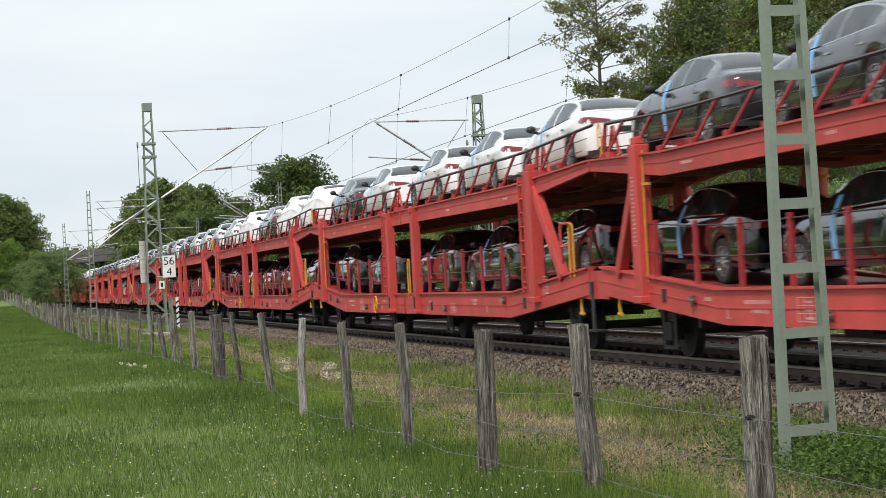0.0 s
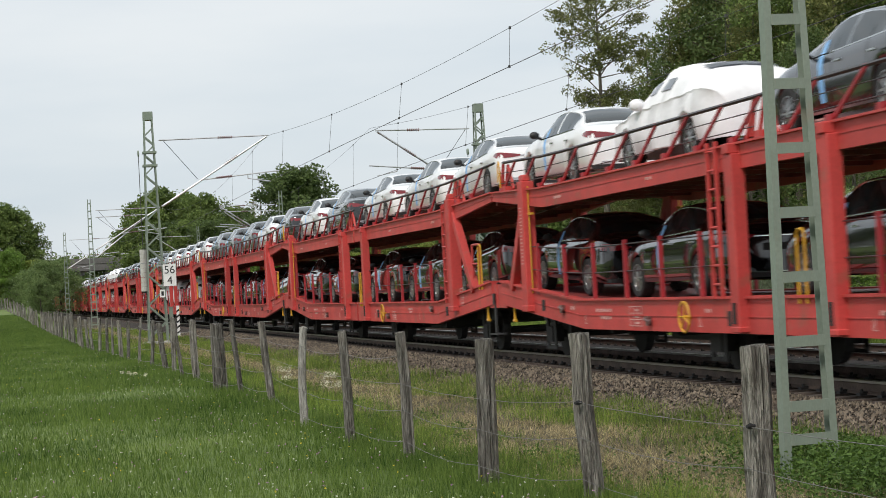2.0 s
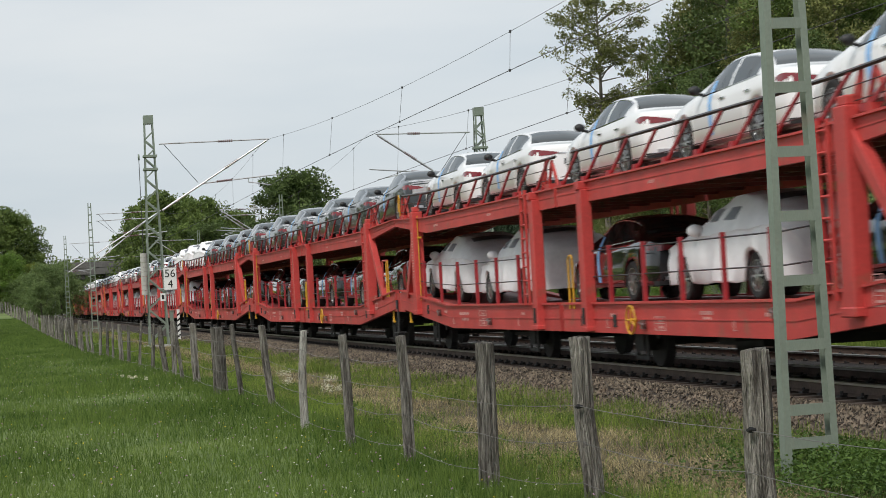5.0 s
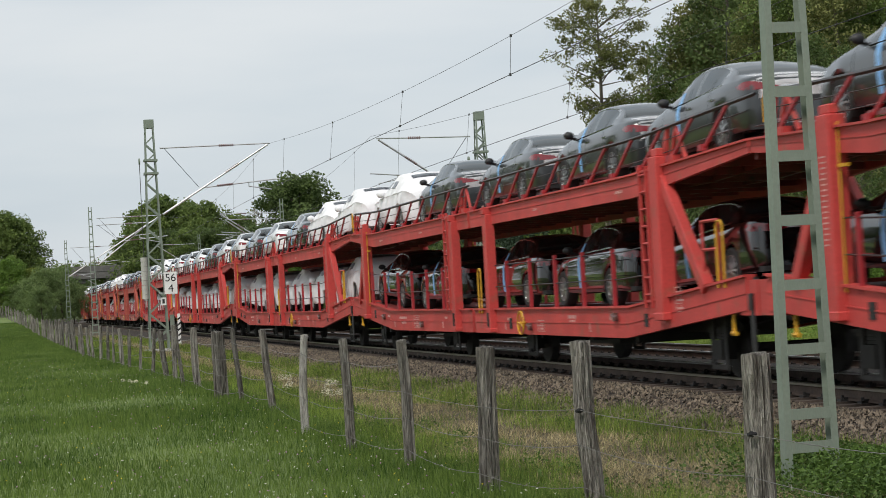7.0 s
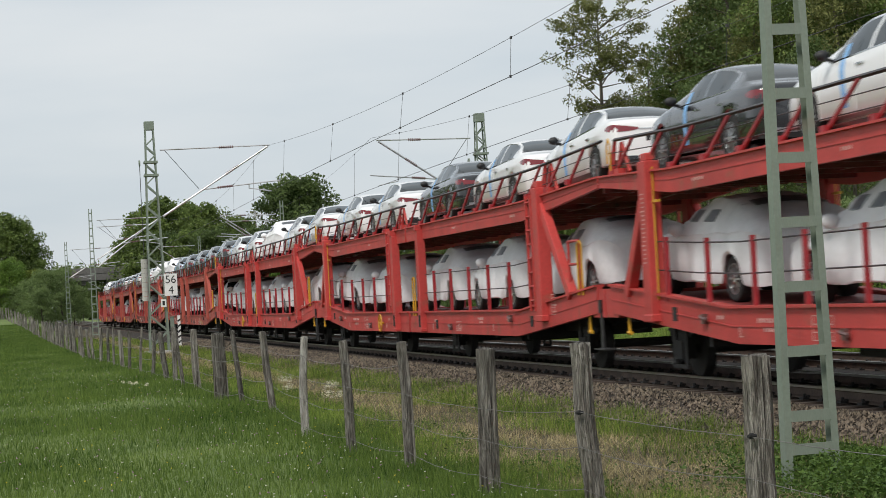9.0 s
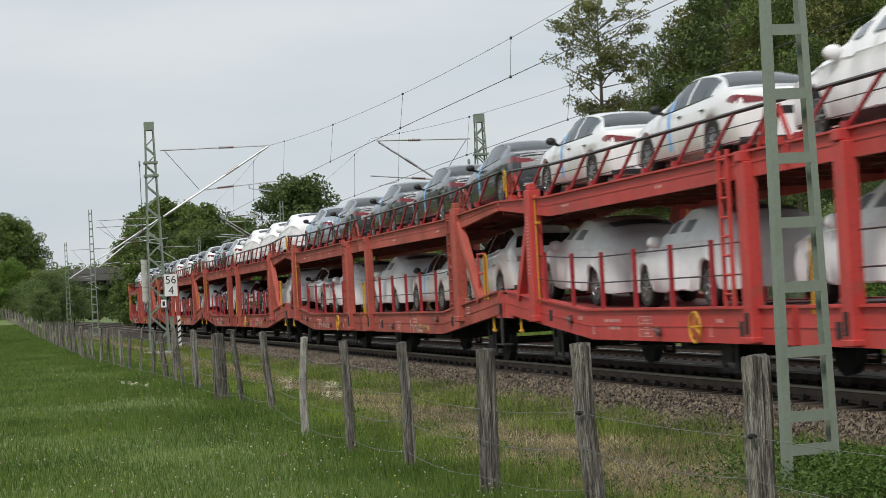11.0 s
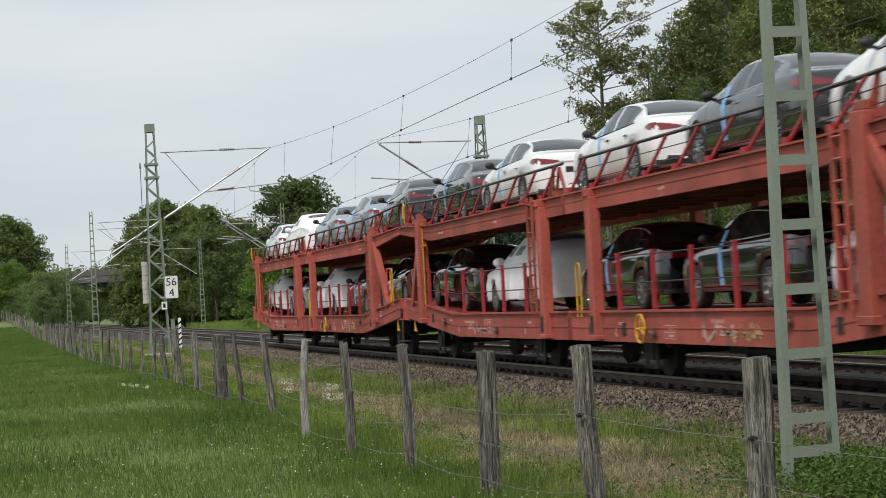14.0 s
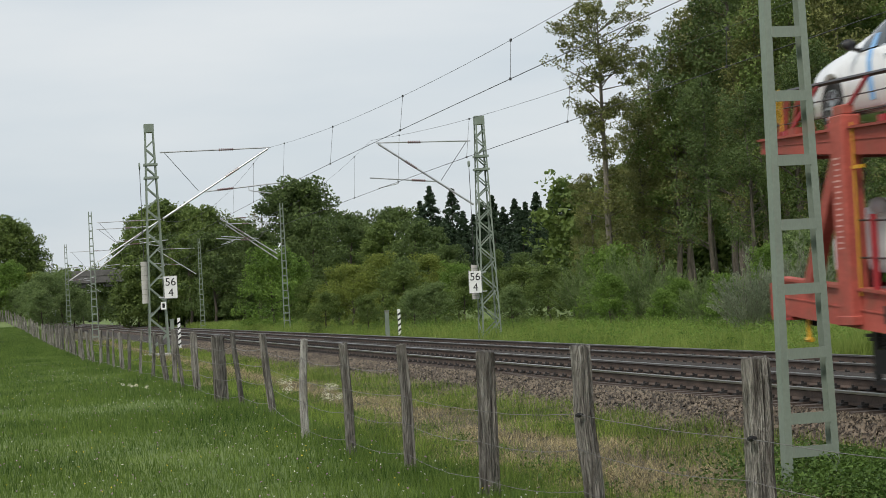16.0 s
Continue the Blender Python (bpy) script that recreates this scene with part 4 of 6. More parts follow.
# ================= masts and overhead line =================
def lattice_mast(x, y, z0, z1, label, group="masts along the line"):
    root = tagged(new("lattice_mast"), label, "catenary mast", group)
    root.location = (x, y, z0)
    h = z1 - z0
    w0, w1 = 0.42, 0.19

    def half(z):
        return w0 + (w1 - w0) * z / h
    for sx in (-1, 1):
        for sy in (-1, 1):
            bm = BM()
            for a, b in ((0.06, 0.012), (0.012, 0.06)):
                beam(bm, (sx * (w0 - a / 2), sy * (w0 - b / 2), 0), (sx * (w1 - a / 2), sy * (w1 - b / 2), h - 0.3), a, b)
            part("corner_angle", bm, M_MASTG, root)
    for sx, sy in ((1, 0), (-1, 0), (0, 1), (0, -1)):
        z, k = 0.15, 1
        while z < h - 0.7:
            step = 1.7 * half(z)
            a, b = half(z) - 0.02, half(z + step) - 0.02
            bm = BM()
            if sx:
                beam(bm, (sx * a, -k * a, z), (sx * b, k * b, z + step), 0.02, 0.055)
            else:
                beam(bm, (-k * a, sy * a, z), (k * b, sy * b, z + step), 0.055, 0.02)
            part("lattice_bar", bm, M_MASTG, root)
            z, k = z + step, -k
    bm = BM()
    box(bm, -w1 - 0.01, w1 + 0.01, -w1 - 0.01, w1 + 0.01, h - 0.36, h)
    part("mast_head", bm, M_MASTG, root, bevel=0.01)
    bm = BM()
    box(bm, -0.62, 0.62, -0.62, 0.62, -0.5, 0.04)
    part("footing", bm, M_CONC, root, "pale concrete footing", bevel=0.03)
    bm = BM()
    for z in (h - 1.75, h - 2.3):
        w = half(z) + 0.05
        bm = BM()
        box(bm, -w, w, -w, w, z, z + 0.09)
        part("clamp_band", bm, M_MASTG, root)
    return root


def ladder_mast(x, y, z0, z1, label, group="masts along the line", half_w=0.25, top_w=0.125, first=0.35, lean=0.0):
    """Two channel legs with their webs outside, joined by flush batten plates."""
    root = tagged(new("flat_mast"), label, "catenary mast", group)
    root.location, root.rotation_euler = (x, y, z0), (0, lean, 0)
    h = z1 - z0
    d, fl = 0.06, 0.062
    for s in (-1, 1):
        bm = BM()
        u = ((0, -d), (-fl, -d), (-fl, -d + 0.009), (-0.009, -d + 0.012), (-0.009, d - 0.012), (-fl, d - 0.009), (-fl, d), (0, d))
        a = [bm.verts.new((s * (half_w + q), r, -0.3)) for q, r in u]
        b = [bm.verts.new((s * (top_w + q), r, h)) for q, r in u]
        for i in range(8):
            bm.faces.new((a[i], a[(i + 1) % 8], b[(i + 1) % 8], b[i]))
        bm.faces.new(a)
        bm.faces.new(b)
        part("channel_leg", bm, M_MASTG, root)
    bm = BM()
    box(bm, -1, 1, -0.010, 0.004, -0.046, 0.046)
    plate = mesh_of(bm, M_MASTG, "batten_plate")
    levels = [first - 0.279] if y < 50 else []
    while first < h:
        levels.append(first)
        first += 0.543
    for z in levels:
        ob = new("batten_plate", plate)
        ob.parent, ob.location = root, (0, -d + 0.006, z)
        ob.scale = (half_w + (top_w - half_w) * z / h - fl + 0.006, 1, 1)
    bm = BM()
    box(bm, -0.5, 0.5, -0.45, 0.45, -0.75, -0.10)
    part("footing", bm, M_CONC, root, "pale concrete footing", bevel=0.03)
    return root


def bracket_arm(xm, xt, y, z_top, z_foot, z_reg, label):
    """Cantilever from the mast at xm to above the track at xt."""
    s = 1 if xt > xm else -1
    root = tagged(new("bracket_arm"), label, "cantilever", "bracket arms of the line")
    root.location = (xm, y, 0)
    L = abs(xt - xm)

    def p(f, z):
        return (s * f * L, 0, z)

    def bar(name, a, b, r, m=M_GALV):
        bm = BM()
        tube(bm, a, b, r, 8)
        part(name, bm, m, root)

    def insulator(a, b):
        bm = BM()
        a, b = Vector(a), Vector(b)
        tube(bm, a, b, 0.030, 8)
        for k in range(7):
            c = a.lerp(b, (k + 0.5) / 7)
            d = (b - a).normalized() * 0.018
            tube(bm, c - d, c + d, 0.058, 8)
        part("insulator", bm, M_INSUL, root, "brown ribbed insulator")
    bar("top_tube", p(0.04, z_top - 0.05), p(1.0, z_top), 0.030)
    insulator(p(0.55, z_top - 0.03), p(0.68, z_top - 0.02))
    bar("diagonal_tube", p(0.04, z_foot), p(0.98, z_top - 0.05), 0.045)
    zi = lambda f: z_foot + (z_top - 0.05 - z_foot) * (f - 0.04) / 0.94
    insulator(p(0.60, zi(0.60)), p(0.72, zi(0.72)))
    bar("registration_tube", p(0.38, z_reg - 0.25), p(1.08, z_reg + 0.02), 0.028)
    insulator(p(0.52, z_reg - 0.19), p(0.66, z_reg - 0.14))
    bar("stay_wire", p(0.08, z_top - 0.08), p(0.36, z_reg - 0.2), 0.012, M_WIRE)
    bar("steady_arm", p(0.80, z_reg - 0.26), p(1.0, z_reg - 0.42), 0.022)
    bar("steady_drop", p(0.80, z_reg - 0.1), p(0.80, z_reg - 0.28), 0.02)
    return root


def overhead(x, name, y_ends, arms, low, zc):
    """Messenger and contact wire with droppers; arms are the y of the supports."""
    bm, bc, bd = BM(), BM(), BM()

    def zm(y):
        for a, b in zip(arms[:-1], arms[1:]):
            if a <= y <= b:
                m, hlf = (a + b) / 2, (b - a) / 2
                return low + (8.15 - low) * ((y - m) / hlf) ** 2
        return 8.15

    def st(y, contact):
        return (0.25 if contact else 0.1) * math.cos(math.pi * (y - arms[1]) / 66)
    n = 160
    ys = [y_ends[0] + (y_ends[1] - y_ends[0]) * (i / n) ** 1.6 for i in range(n + 1)]
    for a, b in zip(ys[:-1], ys[1:]):
        tube(bm, (x + st(a, 0), a, zm(a)), (x + st(b, 0), b, zm(b)), 0.0055, 4)
        tube(bc, (x + st(a, 1), a, zc), (x + st(b, 1), b, zc), 0.009, 4)
    for a, b in zip(arms[:-1], arms[1:]):
        k = 7
        for i in range(k):
            y = a + (b - a) * (i + 0.5) / k
            tube(bd, (x + st(y, 0), y, zm(y)), (x + st(y, 1), y, zc), 0.005, 4)
            for z in (zm(y), zc):
                box(bd, x + st(y, z < 6.5) - 0.02, x + st(y, z < 6.5) + 0.02, y - 0.03, y + 0.03, z - 0.03, z + 0.03)
    root = tagged(new(name), "thin dark overhead line hung from the bracket arms", "overhead line", kind="structure")
    part("messenger_wire", bm, M_WIRE, root)
    part("contact_wire", bc, M_WIRE, root)
    tagged(part("droppers", bd, M_WIRE, root), kind="stuff")


def text_part(body, size, x, z, parent, y):
    cu = bpy.data.curves.new("digits", "FONT")
    cu.body, cu.size, cu.align_x, cu.extrude = body, size, "CENTER", 0.002
    tmp = bpy.data.objects.new("digits", cu)
    scene.collection.objects.link(tmp)
    me = bpy.data.meshes.new_from_object(tmp.evaluated_get(bpy.context.evaluated_depsgraph_get()))
    bpy.data.objects.remove(tmp)
    me.materials.clear()
    me.materials.append(M_INK)
    ob = new("digits", me)
    ob.parent, ob.location, ob.rotation_euler = parent, (x, y, z), (math.pi / 2, 0, 0)


def distance_board(x, y, z, reach):
    root = tagged(new("distance_board"), "white board with black numerals on a lattice mast", "sign", "distance boards")
    root.location = (x, y, z)
    bm = BM()
    box(bm, -0.28, 0.28, 0, 0.012, -0.47, 0.47)
    part("plate", bm, M_WHITE, root, bevel=0.004)
    bm = BM()
    for a, b, c, d in ((-0.275, 0.275, 0.455, 0.466), (-0.275, 0.275, -0.466, -0.455), (-0.275, -0.264, -0.455, 0.455), (0.264, 0.275, -0.455, 0.455)):
        box(bm, a, b, -0.002, 0, c, d)
    part("border", bm, M_INK, root)
    text_part("56", 0.46, 0, 0.07, root, -0.003)
    text_part("4", 0.46, 0, -0.37, root, -0.003)
    bm = BM()
    for zz in (0.4, -0.4):
        box(bm, min(0, reach), max(0, reach), 0.012, 0.05, zz - 0.02, zz + 0.02)
    part("holder", bm, M_GALV, root)


def tension_weights(x, y, z0, z1, zt):
    root = tagged(new("tension_weight"), "pale stack of concrete discs hung beside the mast", "counterweight", "tension weights")
    root.location = (x, y, 0)
    n = 9
    for i in range(n):
        bm = BM()
        a, b = z0 + (z1 - z0) * i / n, z0 + (z1 - z0) * (i + 1) / n - 0.012
        tube(bm, (0, 0, a), (0, 0, b), 0.15, 14)
        part("disc", bm, M_CONC, root)
    bm = BM()
    tube(bm, (0, 0, z0), (0, 0, zt), 0.014, 6)
    part("rod", bm, M_WIRE, root)
    bm = BM()
    tube(bm, (-0.03, 0, zt), (0.03, 0, zt), 0.13, 14)
    part("pulley", bm, M_MASTG, root)


def build_line():
    near = "grey-green steel mast beside the nearer track"
    far = "grey-green steel mast beyond the farther track"
    lattice_mast(6.08, 82, -0.3, 9.33, "grey-green lattice mast with a distance board")
    lattice_mast(19.7, 79.6, -0.5, 9.0, "grey-green lattice mast with a distance board")
    ladder_mast(6.528, 15.4, -0.42, 9.3, "grey-green flat steel mast standing in weeds by the fence", half_w=0.2504, top_w=0.107, first=0.686, lean=-0.0056)
    for y in (142, 204, 268, 332):
        ladder_mast(6.05, y, -0.4, 8.95, near)
    for y in (141, 204, 266, 328, 390):
        ladder_mast(19.75, y, -0.5, 8.95, far)
    arm = "galvanised tubular bracket arm with brown insulators"
    for y in (82, 142, 204, 268, 332):
        bracket_arm(6.3, 11.12, y, 8.18, 5.35, 6.65, arm)
    for y in (79.6, 141, 204, 266, 328, 390):
        bracket_arm(19.45, 15.26, y, 8.02, 5.28, 6.55, arm)
    # the second arms of the overlap
    bracket_arm(6.3, 10.3, 142.12, 7.7, 4.8, 6.9, arm)
    bracket_arm(19.45, 15.6, 141.12, 7.6, 4.9, 6.7, arm)
    overhead(11.0, "overhead_line_1", (-60, 420), (-62, 0, 82, 142, 204, 268, 332, 400), 6.97, 6.12)
    overhead(15.15, "overhead_line_2", (-60, 420), (-64, -2, 79.6, 141, 204, 266, 328, 390, 450), 6.82, 6.0)
    distance_board(6.63, 81.5, 2.47, -0.5)
    distance_board(19.06, 79.1, 2.02, 0.5)
    tension_weights(5.62, 82, 1.85, 3.6, 7.6)
    tension_weights(19.17, 79.6, 1.3, 2.75, 7.0)
    # small number plate on the mast
    root = tagged(new("mast_number_plate"), "small white plate with a black figure on a mast", "sign")
    root.location = (6.3, 81.5, 1.72)
    bm = BM()
    box(bm, -0.11, 0.11, 0, 0.01, -0.16, 0.16)
    part("plate", bm, M_WHITE, root)
    bm = BM()
    box(bm, -0.05, 0.05, -0.004, 0, -0.09, 0.09)
    part("figure_bar", bm, M_INK, root)


def marker_post(x, y, z0, h, group="striped marker posts"):
    root = tagged(new("marker_post"), "short post with black and white slanting stripes", "marker post", group)
    root.location = (x, y, z0)
    bm = BM()
    box(bm, -0.07, 0.07, -0.02, 0.02, 0, h)
    part("board", bm, M_WHITE, root)
    n = 5
    for i in range(n):
        bm = BM()
        a = 0.12 + (h - 0.2) * i / n
        v = [bm.verts.new(q) for q in ((-0.071, -0.024, a), (0.071, -0.024, a + 0.10), (0.071, -0.024, a + 0.20), (-0.071, -0.024, a + 0.10))]
        w = [bm.verts.new(q.co + Vector((0, 0.004, 0))) for q in v]
        bm.faces.new(v)
        for k in range(4):
            bm.faces.new((v[k], v[(k + 1) % 4], w[(k + 1) % 4], w[k]))
        part("stripe", bm, M_INK, root)


build_line()
marker_post(8.05, 95.2, -0.36, 1.5)
marker_post(18.55, 93.2, -0.5, 1.5)
for gx, gy, gz in ((7.75, 95.5, -0.36), (18.1, 94.0, -0.5)):
    bm = BM()
    box(bm, gx - 0.09, gx + 0.09, gy - 0.09, gy + 0.09, gz, gz + 1.42)
    box(bm, gx - 0.11, gx + 0.11, gy - 0.11, gy + 0.11, gz + 1.42, gz + 1.46)
    tagged(part("signal_stub", bm, M_MASTG), "short grey steel stub post beside the track", "post", "stub posts")


# ================= distant road bridge =================
def build_bridge():
    root = tagged(new("road_bridge"), "dark concrete road bridge crossing far over the tracks", "bridge")
    root.location = (0, 300, 0)
    for name, bx, m in (("deck", (-30, 30, -4, 4, 6.4, 7.4), M_CONCD), ("parapet", (-30, 30, -4.05, -3.85, 7.4, 8.3), M_CONCD),
                        ("parapet", (-30, 30, 3.85, 4.05, 7.4, 8.3), M_CONCD), ("abutment", (24.5, 30, -4, 4, -0.6, 6.4), M_CONCD),
                        ("abutment", (-8, 2, -4, 4, -0.6, 6.4), M_CONCD)):
        bm = BM()
        box(bm, *bx)
        part(name, bm, m, root, bevel=0.05)
    for i in range(6):
        bm = BM()
        x = 3 + 4 * i
        box(bm, x - 0.5, x + 0.5, -3.6, 3.6, 5.8, 6.4)
        part("girder", bm, M_CONCD, root)


M_CONCD = mat("dark_concrete", (0.13, 0.125, 0.12), 0.9, 0, 0.15, 0.6, 8, 0.3)
build_bridge()


# ================= pasture fence =================
def build_fence():
    # (y / x of the line of sight, x, height of the head, thickness, lean x, lean y)
    near = [(2.534, 4.62, 1.258, 0.092, 0.01, 0), (3.372, 4.35, 1.316, 0.080, -0.03, 0.02), (4.096, 4.03, 1.26, 0.086, 0.03, 0), (5.02, 3.9, 1.29, 0.056, -0.05, 0),
            (5.93, 3.73, 1.28, 0.054, -0.05, 0), (6.73, 3.75, 1.30, 0.050, 0.06, 0.02), (7.9, 4.0, 1.31, 0.058, -0.12, 0), (8.98, 3.9, 1.31, 0.046, -0.12, 0.02), (9.65, 3.77, 1.26, 0.120, -0.02, 0),
            (10.92, 3.8, 1.30, 0.070, -0.04, 0)]
    # the head stays on the line of sight, the foot gives way to the lean
    posts = [(x - lx * h, r * x, h, t, lx, ly) for r, x, h, t, lx, ly in near]
    random.seed(12)
    line = [(3.8, 44.0), (3.79, 48.4), (3.53, 54.9), (3.22, 63.9), (2.9, 78), (2.7, 105), (2.5, 150), (1.3, 190), (-0.3, 230), (-3.5, 262)]
    for (x0, y0), (x1, y1) in zip(line[:-1], line[1:]):
        n = max(1, round((y1 - y0) / 2.6))
        for i in range(n):
            f = i / n
            posts.append((x0 + (x1 - x0) * f + random.uniform(-0.05, 0.05), y0 + (y1 - y0) * f + random.uniform(-0.3, 0.3), random.uniform(1.15, 1.42),
                          random.uniform(0.036, 0.07), random.uniform(-0.13, 0.11), random.uniform(-0.08, 0.08)))
    heads = []
    for k, (x, y, h, t, lx, ly) in enumerate(posts):
        bm = BM()
        n, lev = (60, 16) if k < 10 else (14, 8)
        rings = []
        for j in range(lev):
            f = j / (lev - 1)
            z = -0.35 + (h + 0.35) * f
            ring_v = []
            for i in range(n):
                a = 2 * math.pi * i / n
                r = t * (1.06 - 0.12 * f) * (1 + 0.09 * math.cos(a * 5 + k) + 0.20 * noise.noise((math.cos(a) * 2 + k * 3.1, math.sin(a) * 2, z * 0.5)) + 0.07 * noise.noise((a * 3, k, z * 3))
                       - (0.50 * max(0, noise.noise((math.cos(a) * 7 + k, math.sin(a) * 7, z * 0.6)) - 0.10) if k < 10 else 0))
                bend = math.sin(math.pi * f) * t
                ring_v.append(bm.verts.new((lx * f * h + r * math.cos(a) + bend * 0.5 * noise.noise((f * 2.0, k * 3.7, 5)), ly * f * h + r * math.sin(a), z + (0.03 * noise.noise((a, k * 2.0, 1)) if j == lev - 1 else 0))))
            rings.append(ring_v)
        for a, b in zip(rings[:-1], rings[1:]):
            for i in range(n):
                bm.faces.new((a[i], a[(i + 1) % n], b[(i + 1) % n], b[i]))
        top = bm.verts.new((lx * h, ly * h, h + 0.015))
        for i in range(n):
            bm.faces.new((rings[-1][i], rings[-1][(i + 1) % n], top))
        ob = part("fence_post", bm, M_POSTPALE if k == 5 else M_POST)
        ob.location = (x, y, FIELD + rise(x, y))
        tagged(ob, "bleached pale split wooden fence post in grass" if k == 5 else "weathered grey wooden fence post in grass" if t < 0.085 else "thick weathered grey wooden fence post in grass", "fence post", "posts of the pasture fence")
        heads.append((Vector((x, y, FIELD + rise(x, y))), Vector((lx * h, ly * h, h)), t))
    for k, fr in ((0, 0.605), (1, 0.595)):
        b0, h0, t0 = heads[k]
        bm = BM()
        c = b0 + h0 * fr + Vector((-t0 * 0.6, -t0 - 0.01, 0))
        tube(bm, c, c + Vector((-0.06, -0.02, 0)), 0.012, 8)
        tube(bm, c + Vector((-0.02, 0, 0)), c + Vector((-0.04, -0.01, 0)), 0.019, 8)
        tagged(part("fence_insulator", bm, M_TRIM), "small black insulator screwed to a fence post", "insulator", "fence insulators")
    # strands of barbed wire
    heads.insert(0, (Vector((4.9, 7.6, FIELD)), Vector((0, 0, 1.28)), 0.08))
    for name, fr in (("upper", 0.82), ("middle", 0.60), ("lower", 0.39), ("lowest", 0.14)):
        bm = BM()
        for (b0, h0, t0), (b1, h1, t1) in zip(heads[:-1], heads[1:]):
            if name == "upper" and b0.y < 17:
                continue
            p, q = b0 + h0 * fr + Vector((-t0 * 0.98, -t0 * 0.4, 0)), b1 + h1 * fr + Vector((-t1 * 0.98, -t1 * 0.4, 0))
            prev, c0 = p, p.y
            near_part = p.y < 60
            segs = 14 if near_part else 2
            sag = 0.02 if name == "middle" else 0.05
            for i in range(1, segs + 1):
                f = i / segs
                c = p.lerp(q, f) - Vector((0, 0, sag * 4 * f * (1 - f) + 0.006 * noise.noise((c0 * 7.0 + i * 1.7, fr * 9, 2)) * (i < segs)))
                tube(bm, prev, c, 0.0026 if p.y < 30 else 0.0042, 4)
                if near_part and name != "middle":
                    d = Vector((random.uniform(-1, 1), random.uniform(-1, 1), random.uniform(-1, 1))).normalized() * 0.02
                    tube(bm, c - d, c + d, 0.002, 3)
                prev = c
        tagged(part("barbed_wire", bm, M_BARB), "sagging rusty barbed wire strung between the posts", "barbed wire", "wires of the pasture fence")


build_fence()


# ================= plants =================
RNG = np.random.default_rng(7)


def leaf_cloud(centres, radii, per, size, flat=0.0, droop=0.0, rng=RNG):
    """Small pointed leaves round clump centres."""
    c = np.repeat(np.asarray(centres, dtype=np.float64), per, axis=0)
    r = np.repeat(np.asarray(radii, dtype=np.float64), per)[:, None]
    n = len(c)
    d = rng.normal(size=(n, 3))
    d /= np.linalg.norm(d, axis=1, keepdims=True)
    d *= rng.uniform(0.35, 1.0, (n, 1)) ** 0.5
    p = c + d * r * np.array((1, 1, 0.75))
    p[:, 2] -= droop * r[:, 0] * rng.uniform(0, 1, n)
    u = rng.normal(size=(n, 3))
    u[:, 2] *= 1 - flat
    u[:, 2] -= droop * 1.5
    u /= np.linalg.norm(u, axis=1, keepdims=True)
    v = np.cross(u, rng.normal(size=(n, 3)))
    v /= np.linalg.norm(v, axis=1, keepdims=True) + 1e-9
    s = (size * rng.uniform(0.6, 1.35, n))[:, None]
    k = 0.8 if droop < 0.4 else 0.22
    verts = np.stack([p - u * s * 0.5 - v * s * k * 0.45, p - u * s * 0.5 + v * s * k * 0.45, p + u * s * 0.6], axis=1).reshape(-1, 3)
    return verts, np.arange(n * 3).reshape(-1, 3)


def limbs(bm, base, top, r, n, spread, rng, lean=0.0):
    """A tapering, slightly crooked trunk with limbs; returns the limb ends."""
    pts, ends = [], []
    k = 6
    for i in range(k + 1):
        f = i / k
        pts.append(Vector((base[0] + lean * f + 0.12 * spread * noise.noise((f * 3, base[0], 1)), base[1] + 0.12 * spread * noise.noise((f * 3, base[1], 7)),
                           base[2] + (top - base[2]) * f)))
    for i in range(k):
        tube(bm, pts[i], pts[i + 1], r * (1 - 0.85 * i / k), 7, r * (1 - 0.85 * (i + 1) / k))
    for j in range(n):
        f = rng.uniform(0.3, 0.95)
        p = pts[0].lerp(pts[-1], f)
        i = min(k - 1, int(f * k))
        p = pts[i].lerp(pts[i + 1], f * k - i)
        a = rng.uniform(0, 2 * math.pi)
        ln = spread * (1.15 - 0.75 * f) * rng.uniform(0.6, 1.0)
        e = p + Vector((math.cos(a) * ln, math.sin(a) * ln, ln * rng.uniform(0.25, 0.8)))
        tube(bm, p, e, r * 0.32 * (1.1 - f), 5, r * 0.06)
        ends.append(e)
        m = p.lerp(e, 0.55)
        ends.append(m + Vector((rng.uniform(-1, 1), rng.uniform(-1, 1), rng.uniform(0, 1))) * ln * 0.25)
    return pts, ends


def make_tree(name, label, category, group, h, spread, leaf, bark, n_limb=26, per=90, size=0.3, clump=0.9, low=0.25, seed=1, droop=0.0, r=None, extra=40):
    rng = np.random.default_rng(seed)
    root = tagged(new(name), label, category, group)
    bm = BM()
    pts, ends = limbs(bm, (0, 0, -0.2), h * 0.95, r or h * 0.018, n_limb, spread, rng)
    part("trunk", bm, bark, root)
    cs, rs = [], []
    for e in ends:
        cs.append(tuple(e))
        rs.append(clump * rng.uniform(0.6, 1.2))
    for i in range(extra):
        f = low + (1 - low) * rng.uniform(0, 1) ** 0.8
        g = (f - low) / (1 - low)
        wid = spread * math.sin(math.pi * min(1, 0.16 + 0.84 * g) ** 0.8) ** 0.7 * rng.uniform(0.35, 1.0)
        a = rng.uniform(0, 2 * math.pi)
        cs.append((math.cos(a) * wid, math.sin(a) * wid, h * f * 0.97))
        rs.append(clump * rng.uniform(0.6, 1.15))
    v, f = leaf_cloud(cs, rs, per, size, 0.2, droop, rng)
    part("crown", raw("crown", v, f, leaf), None, root)
    return root


